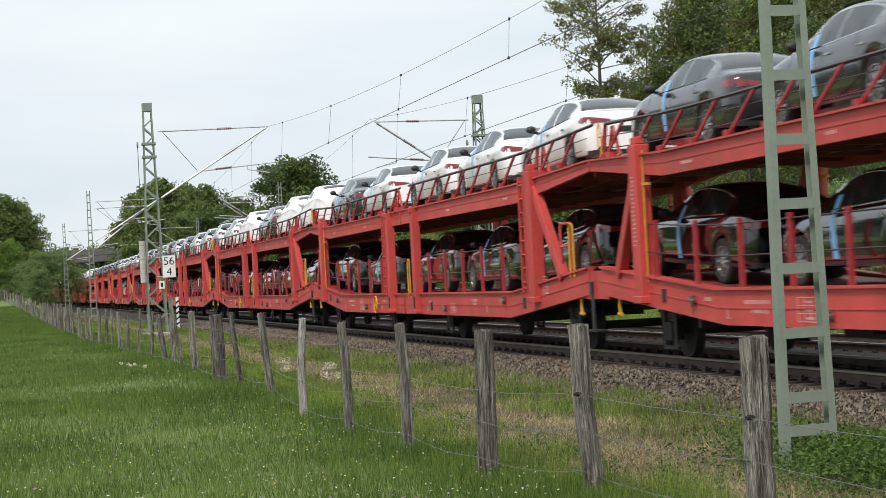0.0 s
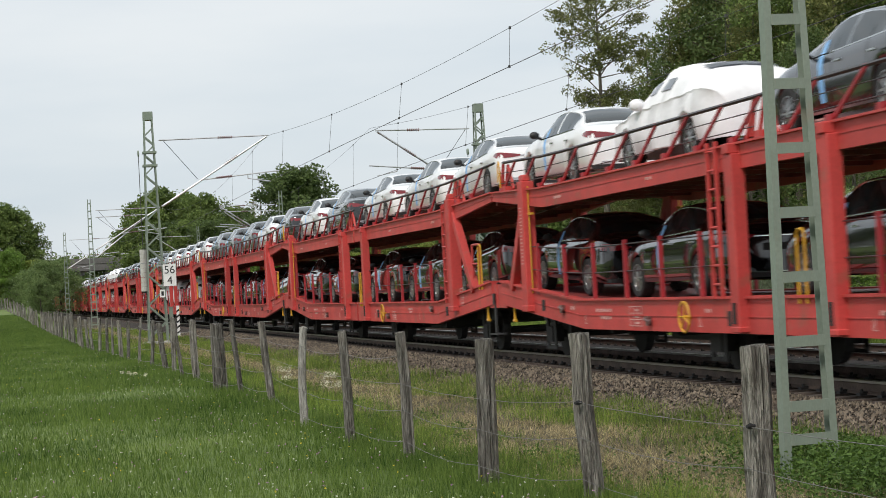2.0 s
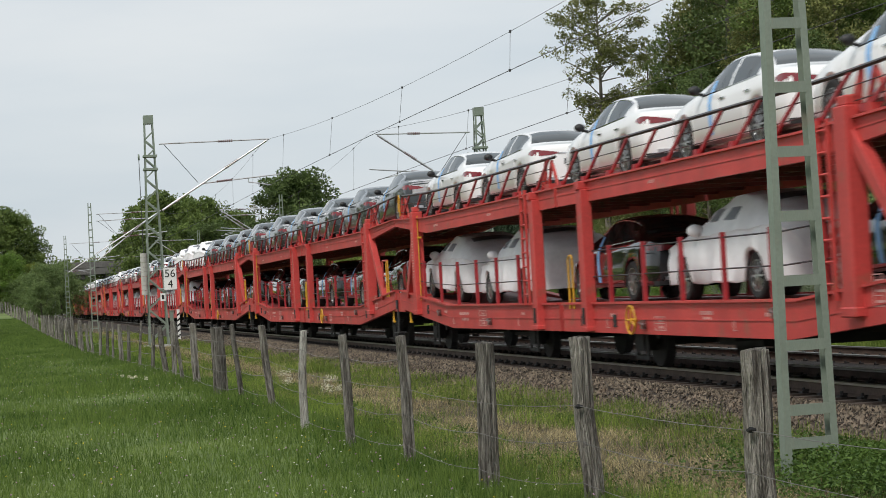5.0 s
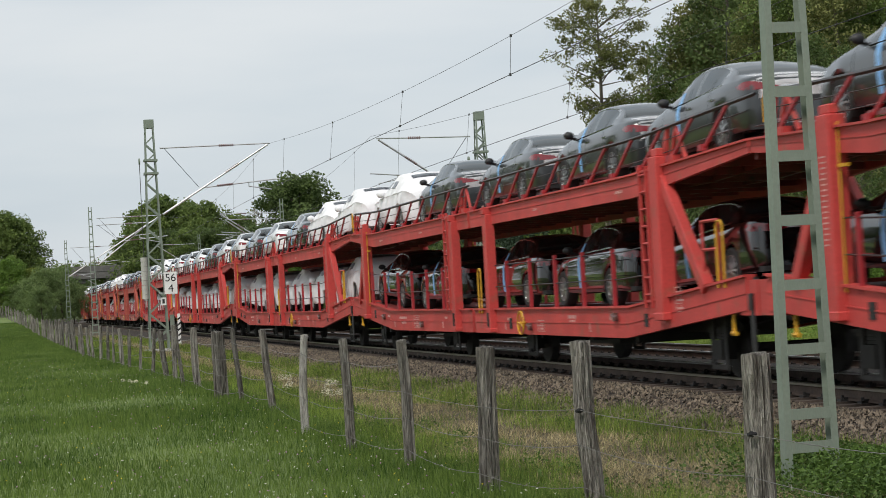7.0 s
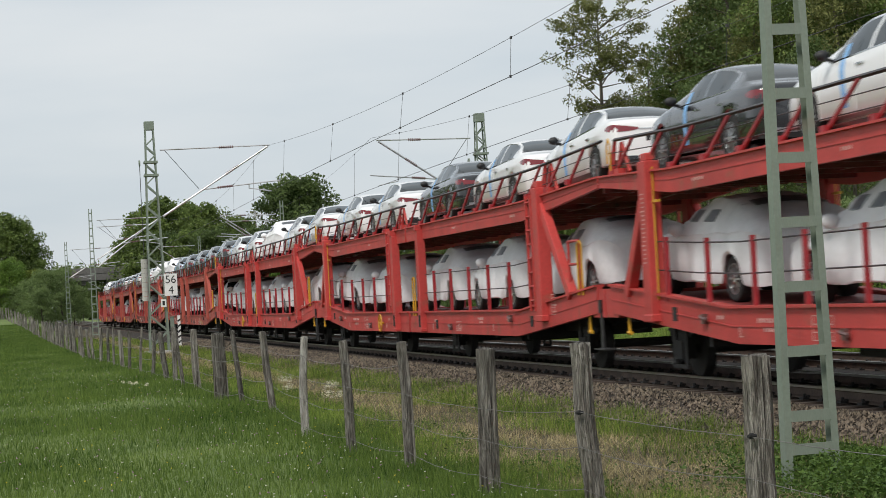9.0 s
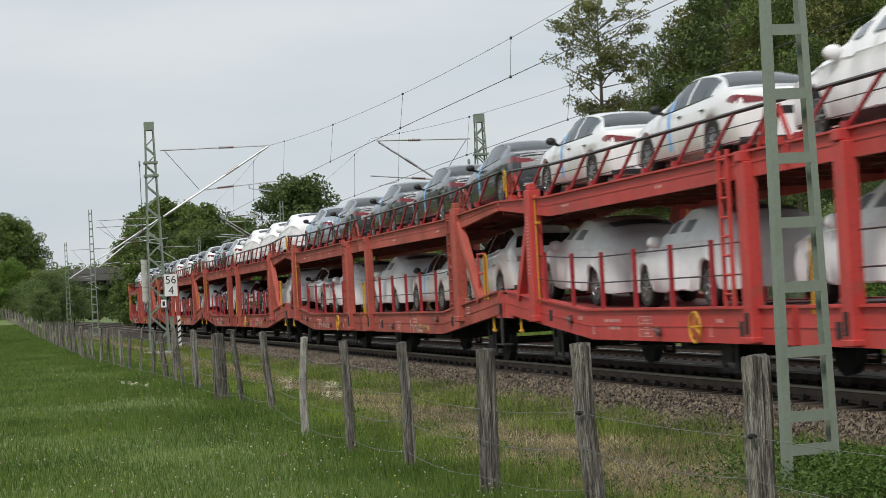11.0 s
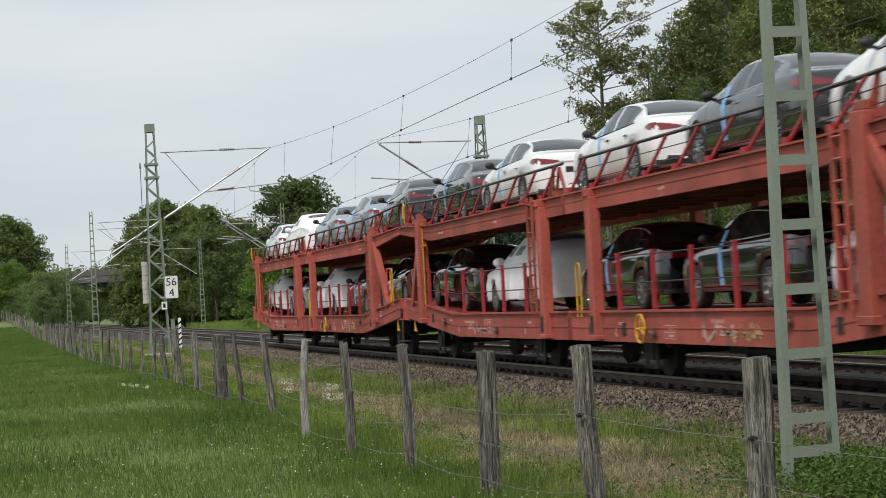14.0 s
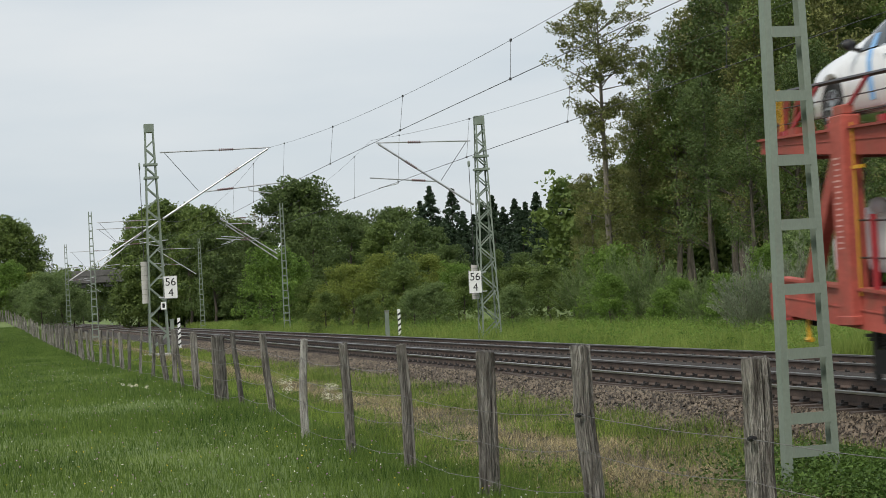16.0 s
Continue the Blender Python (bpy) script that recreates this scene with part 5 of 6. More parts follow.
def make_sparse():
    """Tall thin tree: a broad open head, tufts down the pale trunk."""
    rng = np.random.default_rng(77)
    root = tagged(new("slender_tree"), "tall slender half-bare tree with an open leafy head", "tree", "trees of the wood")
    bm = BM()
    pts, ends = limbs(bm, (0, 0, -0.2), 18.6, 0.26, 10, 1.6, rng)
    cs, rs = [], []
    for e in ends:
        cs.append(tuple(e))
        rs.append(rng.uniform(0.35, 0.75))
    for j in range(46):
        f = rng.uniform(0.60, 1.0)
        p = Vector((0, 0, 18.6 * f))
        a = rng.uniform(0, 2 * math.pi)
        ln = 3.3 * math.sin(math.pi * min(1, max(0.04, (f - 0.58) / 0.46))) ** 0.6 * rng.uniform(0.5, 1.0)
        e = p + Vector((math.cos(a) * ln, math.sin(a) * ln, rng.uniform(0.0, 0.9) * ln))
        tube(bm, p, e, 0.05, 5, 0.012)
        for q in (0.55, 0.8, 1.0):
            cs.append(tuple(p.lerp(e, q) + Vector(rng.normal(0, 0.2, 3))))
            rs.append(rng.uniform(0.3, 0.62))
    for j in range(34):
        z, a = rng.uniform(3.5, 11.5), rng.uniform(0, 2 * math.pi)
        ln = rng.uniform(0.5, 2.4) * (1.15 - z / 14)
        e = Vector((math.cos(a) * ln, math.sin(a) * ln, z + ln * 0.3))
        tube(bm, (0, 0, z), e, 0.035, 4, 0.01)
        cs.append(tuple(e))
        rs.append(rng.uniform(0.35, 0.8))
    part("trunk", bm, M_BARKL, root)
    v, f = leaf_cloud(cs, rs, 105, 0.13, 0.2, 0.0, rng)
    part("crown", raw("crown", v, f, L_OLIVE), None, root)
    return root


def make_wands(name, label, group, h, reach, n, leaf, long, seed):
    """A bush of slender upright wands set with narrow leaves."""
    rng = np.random.default_rng(seed)
    root = tagged(new(name), label, "bush", group)
    bm = BM()
    P, U = [], []
    for i in range(n):
        a, q = rng.uniform(0, 2 * math.pi), rng.uniform(0, 1) ** 0.6
        d = Vector((math.cos(a), math.sin(a), 0))
        hh = h * (1.05 - 0.55 * q) * rng.uniform(0.72, 1.08)
        base, top = d * 0.35 * reach * q, d * reach * q * 1.1
        pts = []
        for k in range(7):
            f = k / 6
            pts.append(base.lerp(top, f ** 1.5) + Vector((rng.normal(0, 0.05), rng.normal(0, 0.05), hh * (f if q < 0.7 else f ** 0.85))))
        if i % 3 == 0:
            polytube(bm, pts, 0.012, 3)
        for k in range(6):
            t = (pts[k + 1] - pts[k]).normalized()
            m = 5 + 4 * k
            for j in range(m):
                P.append(pts[k].lerp(pts[k + 1], rng.uniform(0, 1)) + Vector(rng.normal(0, 0.07, 3)))
                U.append(t + Vector(rng.normal(0, 0.42, 3)))
    part("trunk", bm, M_BARKL, root)
    p, u = np.array(P), np.array(U)
    u /= np.linalg.norm(u, axis=1, keepdims=True)
    v = np.cross(u, rng.normal(size=u.shape))
    v /= np.linalg.norm(v, axis=1, keepdims=True) + 1e-9
    sz = (long * rng.uniform(0.6, 1.3, len(p)))[:, None]
    verts = np.stack([p - v * sz * 0.14, p + v * sz * 0.14, p + u * sz], axis=1).reshape(-1, 3)
    part("crown", raw("crown", verts, np.arange(len(p) * 3).reshape(-1, 3), leaf), None, root)
    return root


def make_conifer(h, spread, seed):
    rng = np.random.default_rng(seed)
    root = tagged(new("spruce_tree"), "dark green spruce in the far tree line", "tree", "far spruces")
    bm = BM()
    tube(bm, (0, 0, -0.2), (0, 0, h * 0.97), h * 0.014, 7, 0.02)
    part("trunk", bm, M_BARK, root)
    cs, rs = [], []
    lev = 40
    for i in range(lev):
        f = i / (lev - 1)
        z, w = h * (0.1 + 0.88 * f), spread * (1.02 - f) + 0.08
        for j in range(max(4, int(8 * (1 - f)))):
            a = rng.uniform(0, 2 * math.pi)
            for q in (0.3, 0.62, 0.95):
                cs.append((math.cos(a) * w * q, math.sin(a) * w * q, z - 0.25 * w * q))
                rs.append(0.19 * w + 0.10)
    v, f = leaf_cloud(cs, rs, 8, 0.46, 0.3, 0.25, rng)
    part("crown", raw("crown", v, f, L_SPRUCE), None, root)
    return root


M_BARK = mat("bark", (0.075, 0.062, 0.05), 0.95, 0, 0.25, 3, 14, 1.0, stretch=(3, 3, 0.5))
M_BARKM = mat("grey_bark", (0.105, 0.09, 0.072), 0.95, 0, 0.25, 3, 14, 1.0, stretch=(3, 3, 0.5))
M_BARKL = mat("pale_bark", (0.17, 0.15, 0.12), 0.95, 0, 0.25, 3, 14, 0.8, stretch=(3, 3, 0.5))
L_OAK = leaf_mat("oak_leaves", (0.044, 0.080, 0.020), (0.20, 0.265, 0.07), 0.3)
L_DARK = leaf_mat("dark_leaves", (0.036, 0.064, 0.022), (0.155, 0.212, 0.066), 0.3)
L_OLIVE = leaf_mat("olive_leaves", (0.066, 0.080, 0.025), (0.25, 0.26, 0.09), 0.3)
L_BRIGHT = leaf_mat("bright_leaves", (0.055, 0.115, 0.018), (0.24, 0.36, 0.075))
L_YELLOW = leaf_mat("yellowish_leaves", (0.07, 0.105, 0.018), (0.29, 0.34, 0.075))
L_WILLOW = leaf_mat("willow_leaves", (0.10, 0.13, 0.075), (0.33, 0.37, 0.25))
L_GREYG = leaf_mat("greygreen_leaves", (0.066, 0.11, 0.036), (0.25, 0.33, 0.125))
L_SPRUCE = leaf_mat("spruce_needles", (0.016, 0.032, 0.016), (0.046, 0.075, 0.036), 0.1)
L_GRASS = leaf_mat("meadow_grass", (0.030, 0.072, 0.010), (0.185, 0.262, 0.058), 0.35, 0.85, 1.2)
L_TALL = leaf_mat("tall_grass", (0.07, 0.125, 0.018), (0.31, 0.38, 0.095), 0.35, 0.8, 1.3)
L_DRY = leaf_mat("dry_grass", (0.07, 0.054, 0.024), (0.58, 0.49, 0.27), 0.2, 0.95, 1.2)
L_VERGE = leaf_mat("verge_grass", (0.026, 0.058, 0.008), (0.28, 0.38, 0.07), 0.35, 0.8, 1.3)
L_WEED = leaf_mat("weed_leaves", (0.028, 0.064, 0.011), (0.12, 0.20, 0.042), 0.3, 0.8, 1.2)


def scatter(protos, places):
    """places: (kind, x, y, z, size, turn)."""
    used = set()
    for kind, x, y, z, s, a in places:
        src = protos[kind]
        m = pose(x, y, z, 0, 0, a)
        if kind in used:
            ob = copy_thing(src, m)
        else:
            ob = src
            ob.matrix_basis = m
            used.add(kind)
        ob.scale = (s, s, s)


def at(col, y_dist):
    """x of the line of sight through a column (VP 15) at that distance."""
    return (col - 15) * y_dist / (3450 / 0.9756 - (col - 15) * 0.2245)


def build_plants():
    wood, hedge, far = "trees of the wood", "bushes beyond the tracks", "far trees"
    P = {
        "tall": make_tree("tall_tree", "tall broadleaf tree at the wood's edge", "tree", wood, 20, 3.6, L_OAK, M_BARKM, 44, 110, 0.165, 0.95, 0.38, 3, r=0.24),
        "tallb": make_tree("tall_tree", "tall dark broadleaf tree in the wood", "tree", wood, 22, 4.0, L_DARK, M_BARKM, 44, 110, 0.175, 1.0, 0.36, 5, r=0.26),
        "tallc": make_tree("tall_tree", "tall olive-green broadleaf tree in the wood", "tree", wood, 19, 3.0, L_OLIVE, M_BARKM, 44, 110, 0.15, 0.85, 0.24, 8, r=0.22),
        "thin": make_sparse(),
        "round": make_tree("round_tree", "rounded dark green broadleaf tree", "tree", far, 15, 5.2, L_DARK, M_BARK, 34, 86, 0.29, 1.15, 0.12, 13, extra=75),
        "roundb": make_tree("round_tree", "rounded mid-green broadleaf tree", "tree", far, 14, 5.0, L_OAK, M_BARK, 34, 86, 0.29, 1.15, 0.1, 17, extra=75),
        "bare": make_tree("bare_tree", "nearly bare thin-branched tree", "tree", far, 16, 3.6, L_OLIVE, M_BARKL, 60, 3, 0.25, 0.5, 0.4, 19, extra=0),
        "bush": make_tree("bush", "bright green leafy bush beside the tracks", "bush", hedge, 6.2, 2.8, L_BRIGHT, M_BARK, 26, 104, 0.14, 0.62, 0.02, 23, extra=70),
        "bushy": make_tree("bush", "yellowish green leafy bush beside the tracks", "bush", hedge, 6.4, 3.3, L_YELLOW, M_BARK, 26, 104, 0.14, 0.66, 0.02, 29, extra=75),
        "bushd": make_tree("bush", "dark green leafy bush beside the tracks", "bush", hedge, 6.0, 3.0, L_OAK, M_BARK, 26, 104, 0.14, 0.62, 0.02, 31, extra=75),
        "willow": make_wands("willow_bush", "silvery grey-green willow bush with narrow leaves", hedge, 5.0, 2.4, 120, L_WILLOW, 0.17, 37),
        "osier": make_wands("osier_bush", "soft green osier bush of upright wands", hedge, 7.0, 3.2, 150, L_GREYG, 0.22, 39),
        "sallow": make_tree("sallow_bush", "soft grey-green sallow bush", "bush", hedge, 7.0, 3.4, L_GREYG, M_BARK, 40, 84, 0.15, 0.66, 0.0, 41, extra=90),
        "farbush": make_tree("bush", "dark green leafy bush far along the line", "bush", hedge, 6.0, 3.0, L_OAK, M_BARK, 20, 56, 0.27, 0.8, 0.02, 43, extra=60),
    }
    for i in range(2):
        P["spruce%d" % i] = make_conifer(17.5 + 1.5 * i, 5.6 + 0.4 * i, 50 + i)
    pl = []
    R = random.Random(4)

    def add(kind, col, y, s, z=-0.5, jitter=0.0):
        pl.append((kind, at(col, y) + R.uniform(-1, 1) * jitter, y + R.uniform(-1, 1) * jitter, z, s, R.uniform(0, 360)))
    # wood at the right
    add("thin", 1058, 96, 0.88)
    add("thin", 1030, 104, 0.44)
    add("thin", 1118, 108, 0.66)
    for col, y, s, k in ((1150, 104, 0.80, "tallc"), (1126, 100, 0.60, "tallc"), (1172, 98, 0.78, "tall"), (1222, 100, 0.94, "tallc"), (1198, 98, 0.88, "tallc"), (1262, 112, 1.02, "tall"), (1285, 96, 0.98, "tallb"), (1325, 92, 0.86, "tallc"),
                         (1335, 104, 1.15, "tallb"), (1380, 90, 1.0, "tall"), (1425, 98, 1.15, "tallb"), (1470, 86, 0.98, "tallc"), (1520, 94, 1.1, "tallb"), (1575, 88, 1.1, "tall"),
                         (1640, 90, 1.1, "tallb"), (1135, 122, 0.50, "tallb"), (1075, 126, 0.50, "tall"), (1205, 128, 0.62, "tallb"), (1300, 130, 1.15, "tallb"),
                         (1300, 126, 1.2, "tall"), (1360, 128, 1.25, "tallb"), (1430, 124, 1.2, "tallb"), (1500, 122, 1.2, "tallb"), (1560, 120, 1.2, "tallb"), (1630, 118, 1.2, "tallb"),
                         (1020, 130, 0.42, "tallc"), (1050, 112, 0.44, "tallc"), (1230, 86, 0.55, "tallb"), (1400, 82, 0.6, "tallb"), (1500, 78, 0.55, "tallb"), (1310, 82, 0.5, "tallb")):
        add(k, col, y, s, jitter=0.5)
    # bushes beyond the tracks
    for col, y, s, k in ((462, 152, 1.30, "bush"), (505, 158, 1.25, "bush"), (535, 150, 0.85, "bushd"), (585, 128, 1.02, "bushy"), (620, 122, 1.05, "bushy"), (665, 126, 1.22, "bushy"),
                         (705, 118, 1.1, "bushd"), (745, 122, 1.15, "bushy"), (785, 116, 1.02, "bush"), (720, 104, 0.55, "sallow"), (760, 104, 0.62, "sallow"), (815, 110, 0.9, "bushd"),
                         (850, 104, 0.88, "bushd"), (900, 102, 0.95, "bushd"), (945, 100, 0.92, "bushd"), (985, 98, 0.80, "bushd"), (640, 108, 0.6, "bushd"), (560, 118, 0.62, "bushd"),
                         (880, 92, 0.55, "sallow"), (1010, 92, 0.78, "osier"), (1050, 88, 0.86, "bush"), (1085, 86, 0.76, "osier"), (1040, 80, 0.55, "bush"), (1125, 84, 0.82, "osier"),
                         (1160, 80, 0.72, "osier"), (1195, 78, 0.60, "bush"), (1130, 76, 0.42, "bush"), (1290, 60, 0.72, "willow"), (1330, 62, 0.68, "willow"), (1365, 60, 0.70, "willow"),
                         (1255, 66, 0.55, "bush"), (1410, 62, 0.82, "willow"), (1450, 66, 0.8, "sallow"), (1500, 64, 0.8, "sallow"), (1550, 62, 0.8, "bush"), (1230, 74, 0.62, "osier"),
                         (1320, 72, 0.66, "bush"), (1390, 74, 0.7, "sallow")):
        add(k, col, y, s * float(np.interp(col, (460, 560, 585, 785, 815, 985, 1010, 1120, 1160, 1240, 1290), (0.82, 0.70, 0.64, 0.63, 0.60, 0.60, 0.76, 0.72, 0.60, 0.60, 0.80))), jitter=0.4)
    # dark depth of the wood
    for i, col in enumerate(range(1040, 1640, 45)):
        add("roundb" if i % 2 else "farbush", col, 140 + 6 * (i % 3), 0.85 if i % 2 else 1.6, jitter=1.0)
        add("farbush", col + 22, 134, 1.4, jitter=1.0)
    # far trees behind
    for col, y, s, k in ((215, 300, 0.92, "roundb"), (250, 280, 1.18, "roundb"), (290, 270, 1.25, "roundb"), (330, 275, 1.2, "roundb"), (370, 265, 1.15, "roundb"), (405, 262, 1.0, "roundb"),
                         (440, 268, 1.0, "bare"), (470, 262, 1.05, "bare"), (490, 255, 1.22, "round"), (520, 250, 1.26, "round"), (552, 255, 1.12, "round"), (590, 262, 0.98, "round"),
                         (630, 265, 0.95, "round"), (670, 262, 1.0, "round"), (705, 258, 0.98, "round"), (740, 270, 0.82, "round"), (420, 230, 0.72, "round"), (380, 225, 0.75, "round"),
                         (340, 232, 0.8, "roundb"), (300, 238, 0.78, "round"), (460, 222, 0.75, "round"), (540, 215, 0.8, "round"), (600, 210, 0.75, "round"), (660, 205, 0.75, "roundb"),
                         (720, 200, 0.7, "round"), (780, 195, 0.50, "round"), (840, 190, 0.44, "round"), (900, 180, 0.40, "round"), (950, 170, 0.40, "round"), (1000, 160, 0.42, "round"),
                         (230, 330, 0.8, "round"), (200, 350, 0.7, "round"),
                         (170, 420, 0.7, "round"), (140, 440, 0.65, "round"), (260, 320, 0.9, "round")):
        add(k, col, y, s, jitter=1.0)
    for col in range(225, 760, 22):
        add("farbush", col, 238, R.uniform(0.85, 1.25), jitter=1.5)
    for i, col in enumerate((735, 752, 768, 790, 808, 826, 842, 860, 878, 898, 916, 936, 952, 970, 990, 1008, 780, 850, 905, 962)):
        add("spruce%d" % (i % 2), col, 330 + R.uniform(-25, 25), R.uniform(0.88, 1.08))
    for i, col in enumerate(range(742, 1010, 24)):
        add("spruce%d" % (i % 2), col, 285 + R.uniform(-12, 12), R.uniform(0.66, 0.78))
    # the line's far end
    for i, col in enumerate(range(70, 240, 17)):
        add("farbush", col, 652, R.uniform(2.4, 3.0))
    # left edge of the meadow
    for col, y, s, k in ((-70, 268, 0.98, "round"), (-25, 262, 1.0, "roundb"), (15, 258, 0.98, "roundb"), (42, 262, 0.92, "roundb"), (60, 275, 0.62, "roundb"), (-5, 246, 0.95, "bushy"),
                         (22, 242, 1.15, "bush"), (48, 244, 0.9, "bushy"), (-30, 244, 1.2, "bushd")):
        add(k, col, y, s, FIELD + 1.6, 0.4)
    for col, y, s, k in ((55, 236, 0.80, "sallow"), (80, 232, 0.92, "sallow"), (106, 236, 0.94, "sallow"), (68, 228, 0.62, "sallow"), (128, 240, 0.66, "sallow"), (40, 240, 0.7, "sallow")):
        add(k, col, y, s, FIELD + 0.6, 0.3)
    # unseen trees added left of the view, to darken what the car sides mirror
    for i in range(8):
        pl.append(("round" if i % 2 else "roundb", -10 - 6.5 * i, 142 + 6 * math.sin(i * 2.1), FIELD, R.uniform(1.2, 1.4), R.uniform(0, 360)))
    scatter(P, pl)


build_plants()


def blades(name, label, xs, ys, zs, hs, ws, material, category, lean=0.35, rng=RNG):
    n = len(xs)
    a = rng.uniform(0, 2 * np.pi, n)
    b = rng.uniform(0, 2 * np.pi, n)
    dx, dy = np.cos(a) * ws * 0.65, np.sin(a) * ws * 0.65
    ln = hs * rng.uniform(0.05, lean, n)
    p0 = np.stack([xs - dx, ys - dy, zs - 0.02], 1)
    p1 = np.stack([xs + dx, ys + dy, zs - 0.02], 1)
    p3 = np.stack([xs + np.cos(b) * ln, ys + np.sin(b) * ln, zs + hs], 1)
    v = np.stack([p0, p1, p3], 1).reshape(-1, 3)
    ob = new(name, raw(name, v, np.arange(n * 3).reshape(-1, 3), material))
    return tagged(ob, label, category, kind="stuff")


def gz(x, y):
    up = np.interp(y, (150, 190, 230, 262), (0, 0.75, 1.6, 1.85)) * np.interp(x, (2.5, 5.0), (1, 0))
    return up + np.interp(x, (-900, 4.6, 6.0, 7.4, 8.3, 9.25, 16.7, 17.8, 24), (FIELD, FIELD, FIELD - 0.06, FIELD - 0.10, -0.36, -0.22, -0.24, -0.5, -0.5))


def patchy(x, y, f, o):
    return np.array([noise.noise((a * f, b * f, o)) for a, b in zip(x, y)])


def build_grass():
    rng = np.random.default_rng(21)
    # meadow, denser near the eye
    n = 230000
    y = 13 + 190 * rng.uniform(0, 1, n) ** 2.2
    x = (rng.uniform(-0.02, 1, n)) * (y * 0.012 + 4.9) - y * 0.022
    k = x < 4.75
    x, y = x[k], y[k]
    h = rng.uniform(0.05, 0.13, len(x)) * (1 + 0.5 * patchy(x, y, 0.25, 3))
    blades("meadow_grass", "fresh green meadow grass cropped short", x, y, gz(x, y), h, 0.003 + y * 0.00021, L_GRASS, "grass", 0.7, rng)
    # taller tufts along the fence
    n = 16000
    y = 10.5 + 90 * rng.uniform(0, 1, n) ** 1.8
    fx = np.interp(y, (8, 12, 16, 20, 40, 60, 105), (4.9, 4.6, 4.05, 3.8, 3.8, 3.3, 2.7))
    x = fx + rng.normal(0, 0.22, n)
    blades("fence_grass", "longer grass left standing along the fence", x, y, gz(x, y), rng.uniform(0.08, 0.2, n), 0.003 + y * 0.0002, L_GRASS, "grass", 0.6, rng)
    # verge between fence and ballast: lush green by the fence, a band of flattened straw, green again below the ballast
    n = 210000
    y = 10 + 130 * rng.uniform(0, 1, n) ** 2.1
    x = rng.uniform(4.3, 8.45, n) - np.maximum(0, y - 40) * 0.008
    p1, p2 = patchy(x, y, 0.5, 8), patchy(x, y, 1.9, 2)
    d = 0.62 * np.exp(-((x - 6.0) / np.interp(y, (12, 20, 30), (1.15, 0.8, 0.58))) ** 2) + 0.5 * p1 + 0.55 * p2 - 0.12
    dry = d + rng.normal(0, 0.17, n) > 0.0
    k = dry & (rng.uniform(0, 1, n) < 0.80 + 2.2 * np.minimum(0, p2 + 0.1))
    blades("dry_grass", "flattened straw-coloured grass on the verge", x[k], y[k], gz(x[k], y[k]), rng.uniform(0.015, 0.09, k.sum()), 0.0026 + y[k] * 0.00018, L_DRY, "grass", 3.2, rng)
    k = dry & (rng.uniform(0, 1, n) < 0.10)
    blades("dry_stalks", "upright straw-coloured stalks on the verge", x[k], y[k], gz(x[k], y[k]), rng.uniform(0.08, 0.24, k.sum()), 0.0014 + y[k] * 0.00009, L_DRY, "grass", 1.0, rng)
    g = ~dry
    tuft = 1 + 0.9 * patchy(x[g], y[g], 1.3, 31)
    blades("verge_grass", "rough green grass in tufts on the verge", x[g], y[g], gz(x[g], y[g]), rng.uniform(0.05, 0.20, g.sum()) * tuft, 0.002 + y[g] * 0.00016, L_VERGE, "grass", 0.8, rng)
    # weeds round the near mast
    n = 26000
    x, y = 7.0 + rng.normal(0, 0.55, n), 14.6 + rng.normal(0, 1.2, n)
    k = x > 4.9
    x, y = x[k], y[k]
    cs = np.stack([x, y, gz(x, y) + rng.uniform(0.02, 0.38, len(x)) * np.exp(-((x - 6.9) / 1.1) ** 2)], 1)
    v, f = leaf_cloud(cs, np.full(len(x), 0.04), 1, 0.033, 0.5, 0.0, rng)
    tagged(new("nettle_weeds", raw("nettle_weeds", v, f, L_WEED)), "dark green broad-leaved weeds round the mast foot", "weeds", kind="stuff")
    n = 260
    x, y = np.where(rng.uniform(0, 1, n) < 0.6, rng.uniform(4.5, 5.4, n), rng.uniform(6.9, 7.9, n)), 11 + 40 * rng.uniform(0, 1, n) ** 1.6
    cs = np.repeat(np.stack([x, y, gz(x, y) + 0.07], 1), 1, axis=0)
    v, f = leaf_cloud(cs, np.full(n, 0.11), 30, 0.028, 0.5, 0.0, rng)
    tagged(new("verge_weeds", raw("verge_weeds", v, f, L_WEED)), "low broad-leaved weeds scattered over the verge", "weeds", kind="stuff")
    # tall grass beyond the tracks
    n = 110000
    y = 42 + 190 * rng.uniform(0, 1, n) ** 1.7
    x = 18.0 + 10 * rng.uniform(0, 1, n) ** 1.3 + np.maximum(0, y - 110) * 0.02
    h = rng.uniform(0.25, 0.75, n) * np.clip((x - 17.6) / 1.5, 0.25, 1) * (1 + 0.45 * patchy(x, y, 0.3, 12))
    blades("tall_grass", "tall light green grass and herbs beyond the tracks", x, y, np.full(n, -0.5), h, 0.003 + y * 0.00017, L_TALL, "grass", 0.6, rng)
    n = 2600
    y = 42 + 150 * rng.uniform(0, 1, n) ** 1.5
    x = 18.4 + 7 * rng.uniform(0, 1, n)
    cs = np.stack([x, y, -0.5 + rng.uniform(0.1, 0.75, n) * np.clip((x - 17.8) / 1.5, 0.3, 1)], 1)
    v, f = leaf_cloud(cs, np.full(n, 0.22), 22, 0.055, 0.3, 0.0, rng)
    tagged(new("tall_herbs", raw("tall_herbs", v, f, L_BRIGHT)), "leafy green herbs among the tall grass", "weeds", kind="stuff")
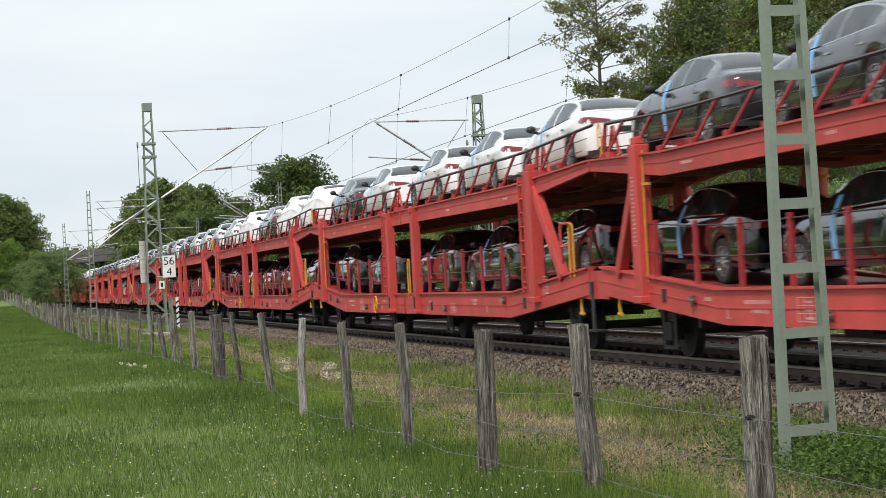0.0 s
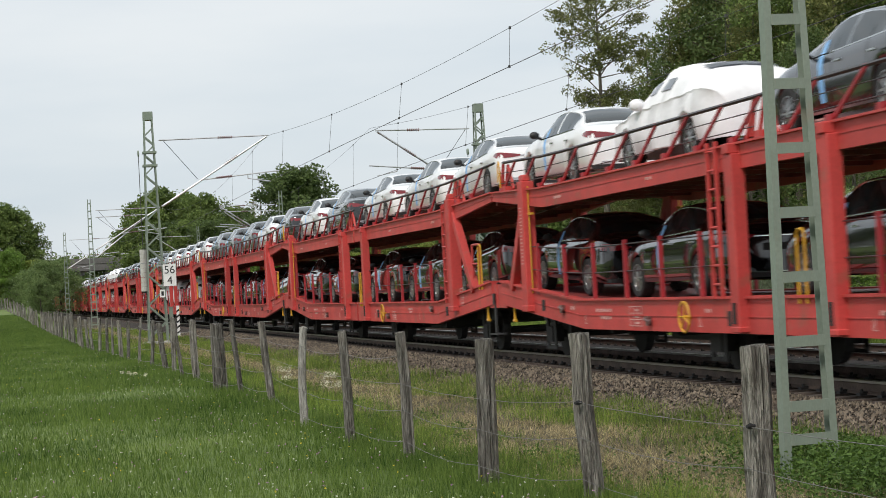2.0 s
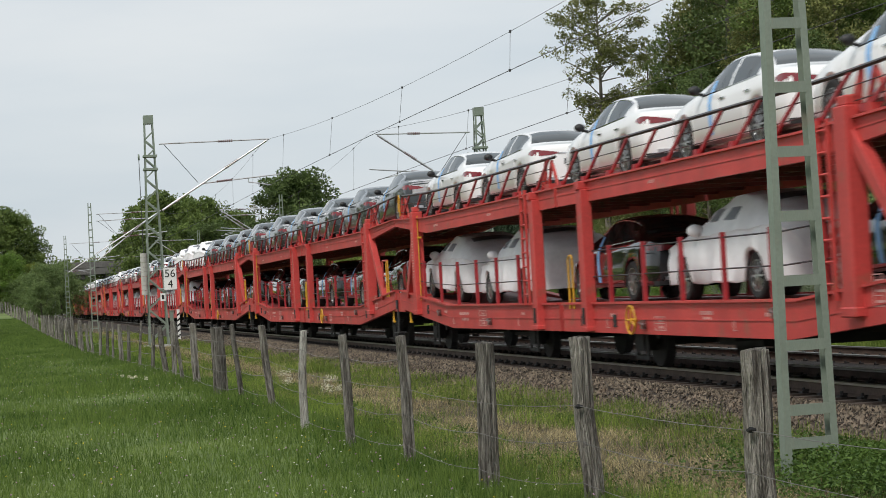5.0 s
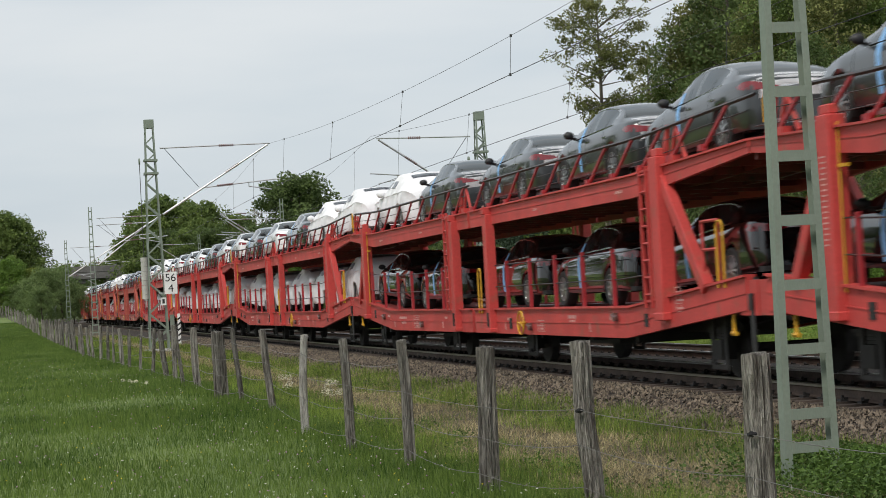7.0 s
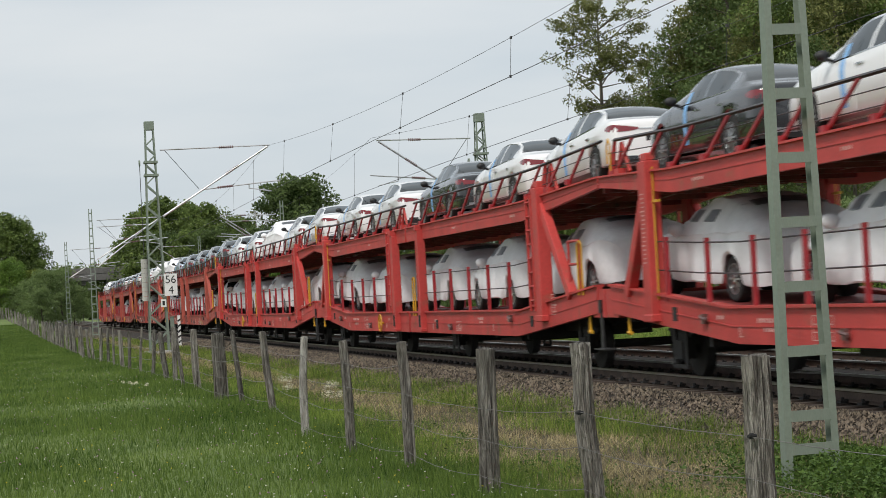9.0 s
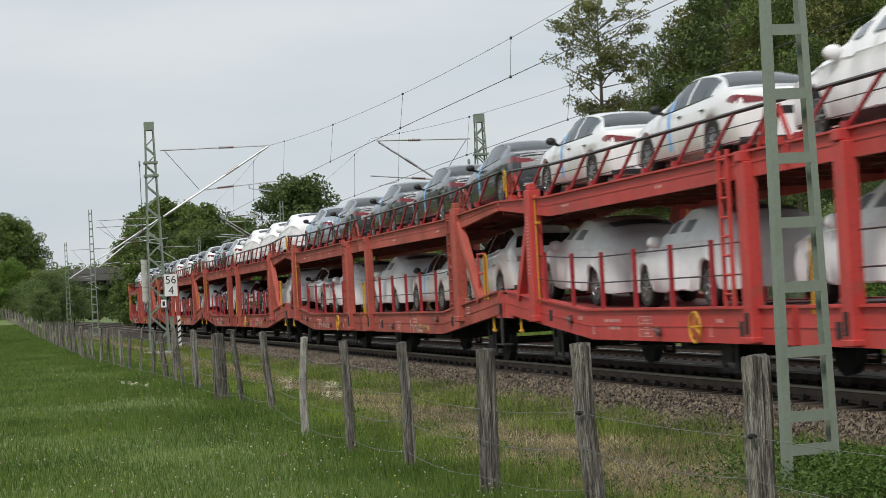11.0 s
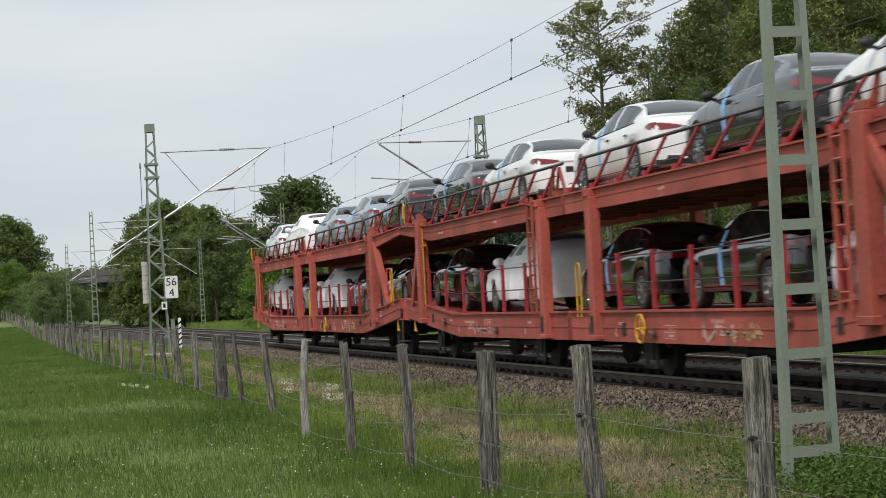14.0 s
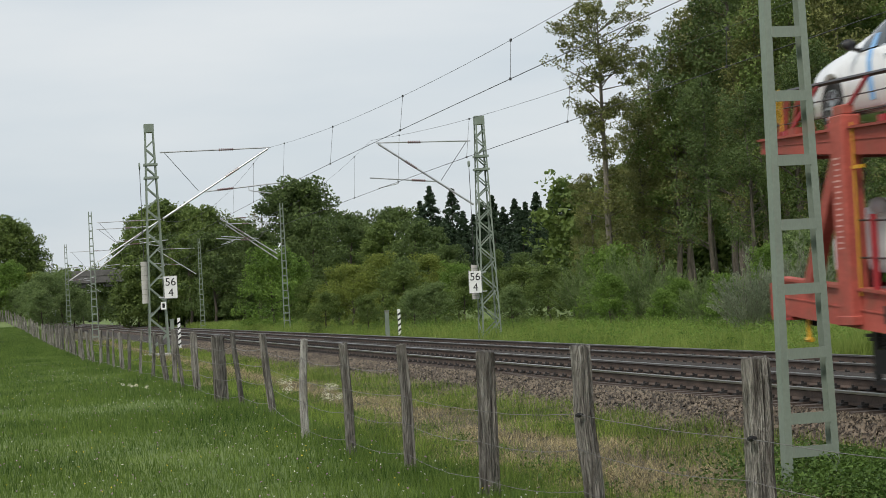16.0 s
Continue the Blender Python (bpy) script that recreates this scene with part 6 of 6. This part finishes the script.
    # flowers in the meadow
    for nm, lab, n, m, s in (("white_flowers", "scattered small white clover flowers in the meadow", 650, M_FLOWER, 0.010), ("yellow_flowers", "scattered small yellow flowers in the meadow", 160, M_FLOWERY, 0.012),
                             ("mauve_flowers", "scattered pale mauve flowers in the meadow", 420, M_FLOWERM, 0.014)):
        y = 14 + 60 * rng.uniform(0, 1, n) ** 1.8
        x = rng.uniform(-0.02, 1, n) * (y * 0.012 + 4.4) - y * 0.022
        cs = np.stack([x, y, gz(x, y) + rng.uniform(0.09, 0.16, n)], 1)
        v, f = leaf_cloud(cs, np.full(n, 0.008), 5, s, 0.3, 0.0, rng)
        tagged(new(nm, raw(nm, v, f, m)), lab, "flowers", kind="stuff")
    # white umbels on the verge
    x = np.concatenate([rng.normal(5.45, 0.09, 7), rng.normal(5.2, 0.07, 4), rng.normal(2.8, 0.2, 5)])
    y = np.concatenate([rng.normal(33.8, 0.25, 7), rng.normal(37.5, 0.25, 4), rng.normal(45.7, 0.8, 5)])
    n = len(x)
    cs = np.stack([x, y, gz(x, y) + rng.uniform(0.12, 0.36, n) * np.where(x > 4, 1, 0.4)], 1)
    v, f = leaf_cloud(cs, np.where(x > 4, 0.09, 0.05), 60, 0.024, 0.6, 0.0, rng)
    tagged(new("white_umbels", raw("white_umbels", v, f, M_CREAM)), "cream-white umbel flowers on the verge", "flowers", kind="stuff")


M_FLOWER = mat("white_petals", (0.72, 0.72, 0.66), 0.8)
M_CREAM = mat("cream_petals", (0.62, 0.60, 0.45), 0.8)
M_FLOWERY = mat("yellow_petals", (0.70, 0.55, 0.05), 0.8)
M_FLOWERM = mat("mauve_petals", (0.42, 0.25, 0.38), 0.8)
build_grass()


# ================= ballast stones =================
def build_stones():
    rng = np.random.default_rng(33)
    m = leaf_mat("ballast_stone", (0.016, 0.013, 0.010), (0.215, 0.175, 0.13), 0.0, 1.0, 0.5)
    base = np.array([(1, 0, 0), (-1, 0, 0), (0, 1, 0), (0, -1, 0), (0, 0, 1), (0, 0, -1)], dtype=float)
    tri = np.array([(0, 2, 4), (2, 1, 4), (1, 3, 4), (3, 0, 4)])
    n = 62000
    y = 10 + 90 * rng.uniform(0, 1, n) ** 2.2
    near = rng.uniform(0, 1, n) < 0.975
    x = np.where(near, rng.uniform(7.85, 9.75, n), rng.uniform(9.75, 16.9, n))
    k = rng.uniform(0, 1, n) < np.clip((x - 7.7) / 0.7, 0.1, 1)
    x, y = x[k], y[k]
    n = len(x)
    z = np.interp(x, (7.4, 8.3, 9.25, 9.7, 9.9, 16.7), (-0.415, -0.36, -0.22, -0.22, -0.26, -0.27))
    s = rng.uniform(0.010, 0.027, n) * (1 + 0.006 * y)
    q = base[None] * rng.uniform(0.6, 1.25, (n, 6, 1)) + rng.normal(0, 0.36, (n, 6, 3))
    a = rng.uniform(0, 2 * np.pi, n)
    c, d = np.cos(a)[:, None], np.sin(a)[:, None]
    q = np.stack([q[:, :, 0] * c - q[:, :, 1] * d, q[:, :, 0] * d + q[:, :, 1] * c, q[:, :, 2] * 1.2], 2)
    v = q * s[:, None, None] + np.stack([x, y, z + 0.004 + rng.uniform(0, 0.022, n)], 1)[:, None, :]
    f = (tri[None] + (np.arange(n) * 6)[:, None, None]).reshape(-1, 3)
    tagged(new("ballast_stones", raw("ballast_stones", v.reshape(-1, 3), f, m)), "loose grey-brown ballast stones along the tracks", "gravel", kind="stuff")


build_stones()


motions()
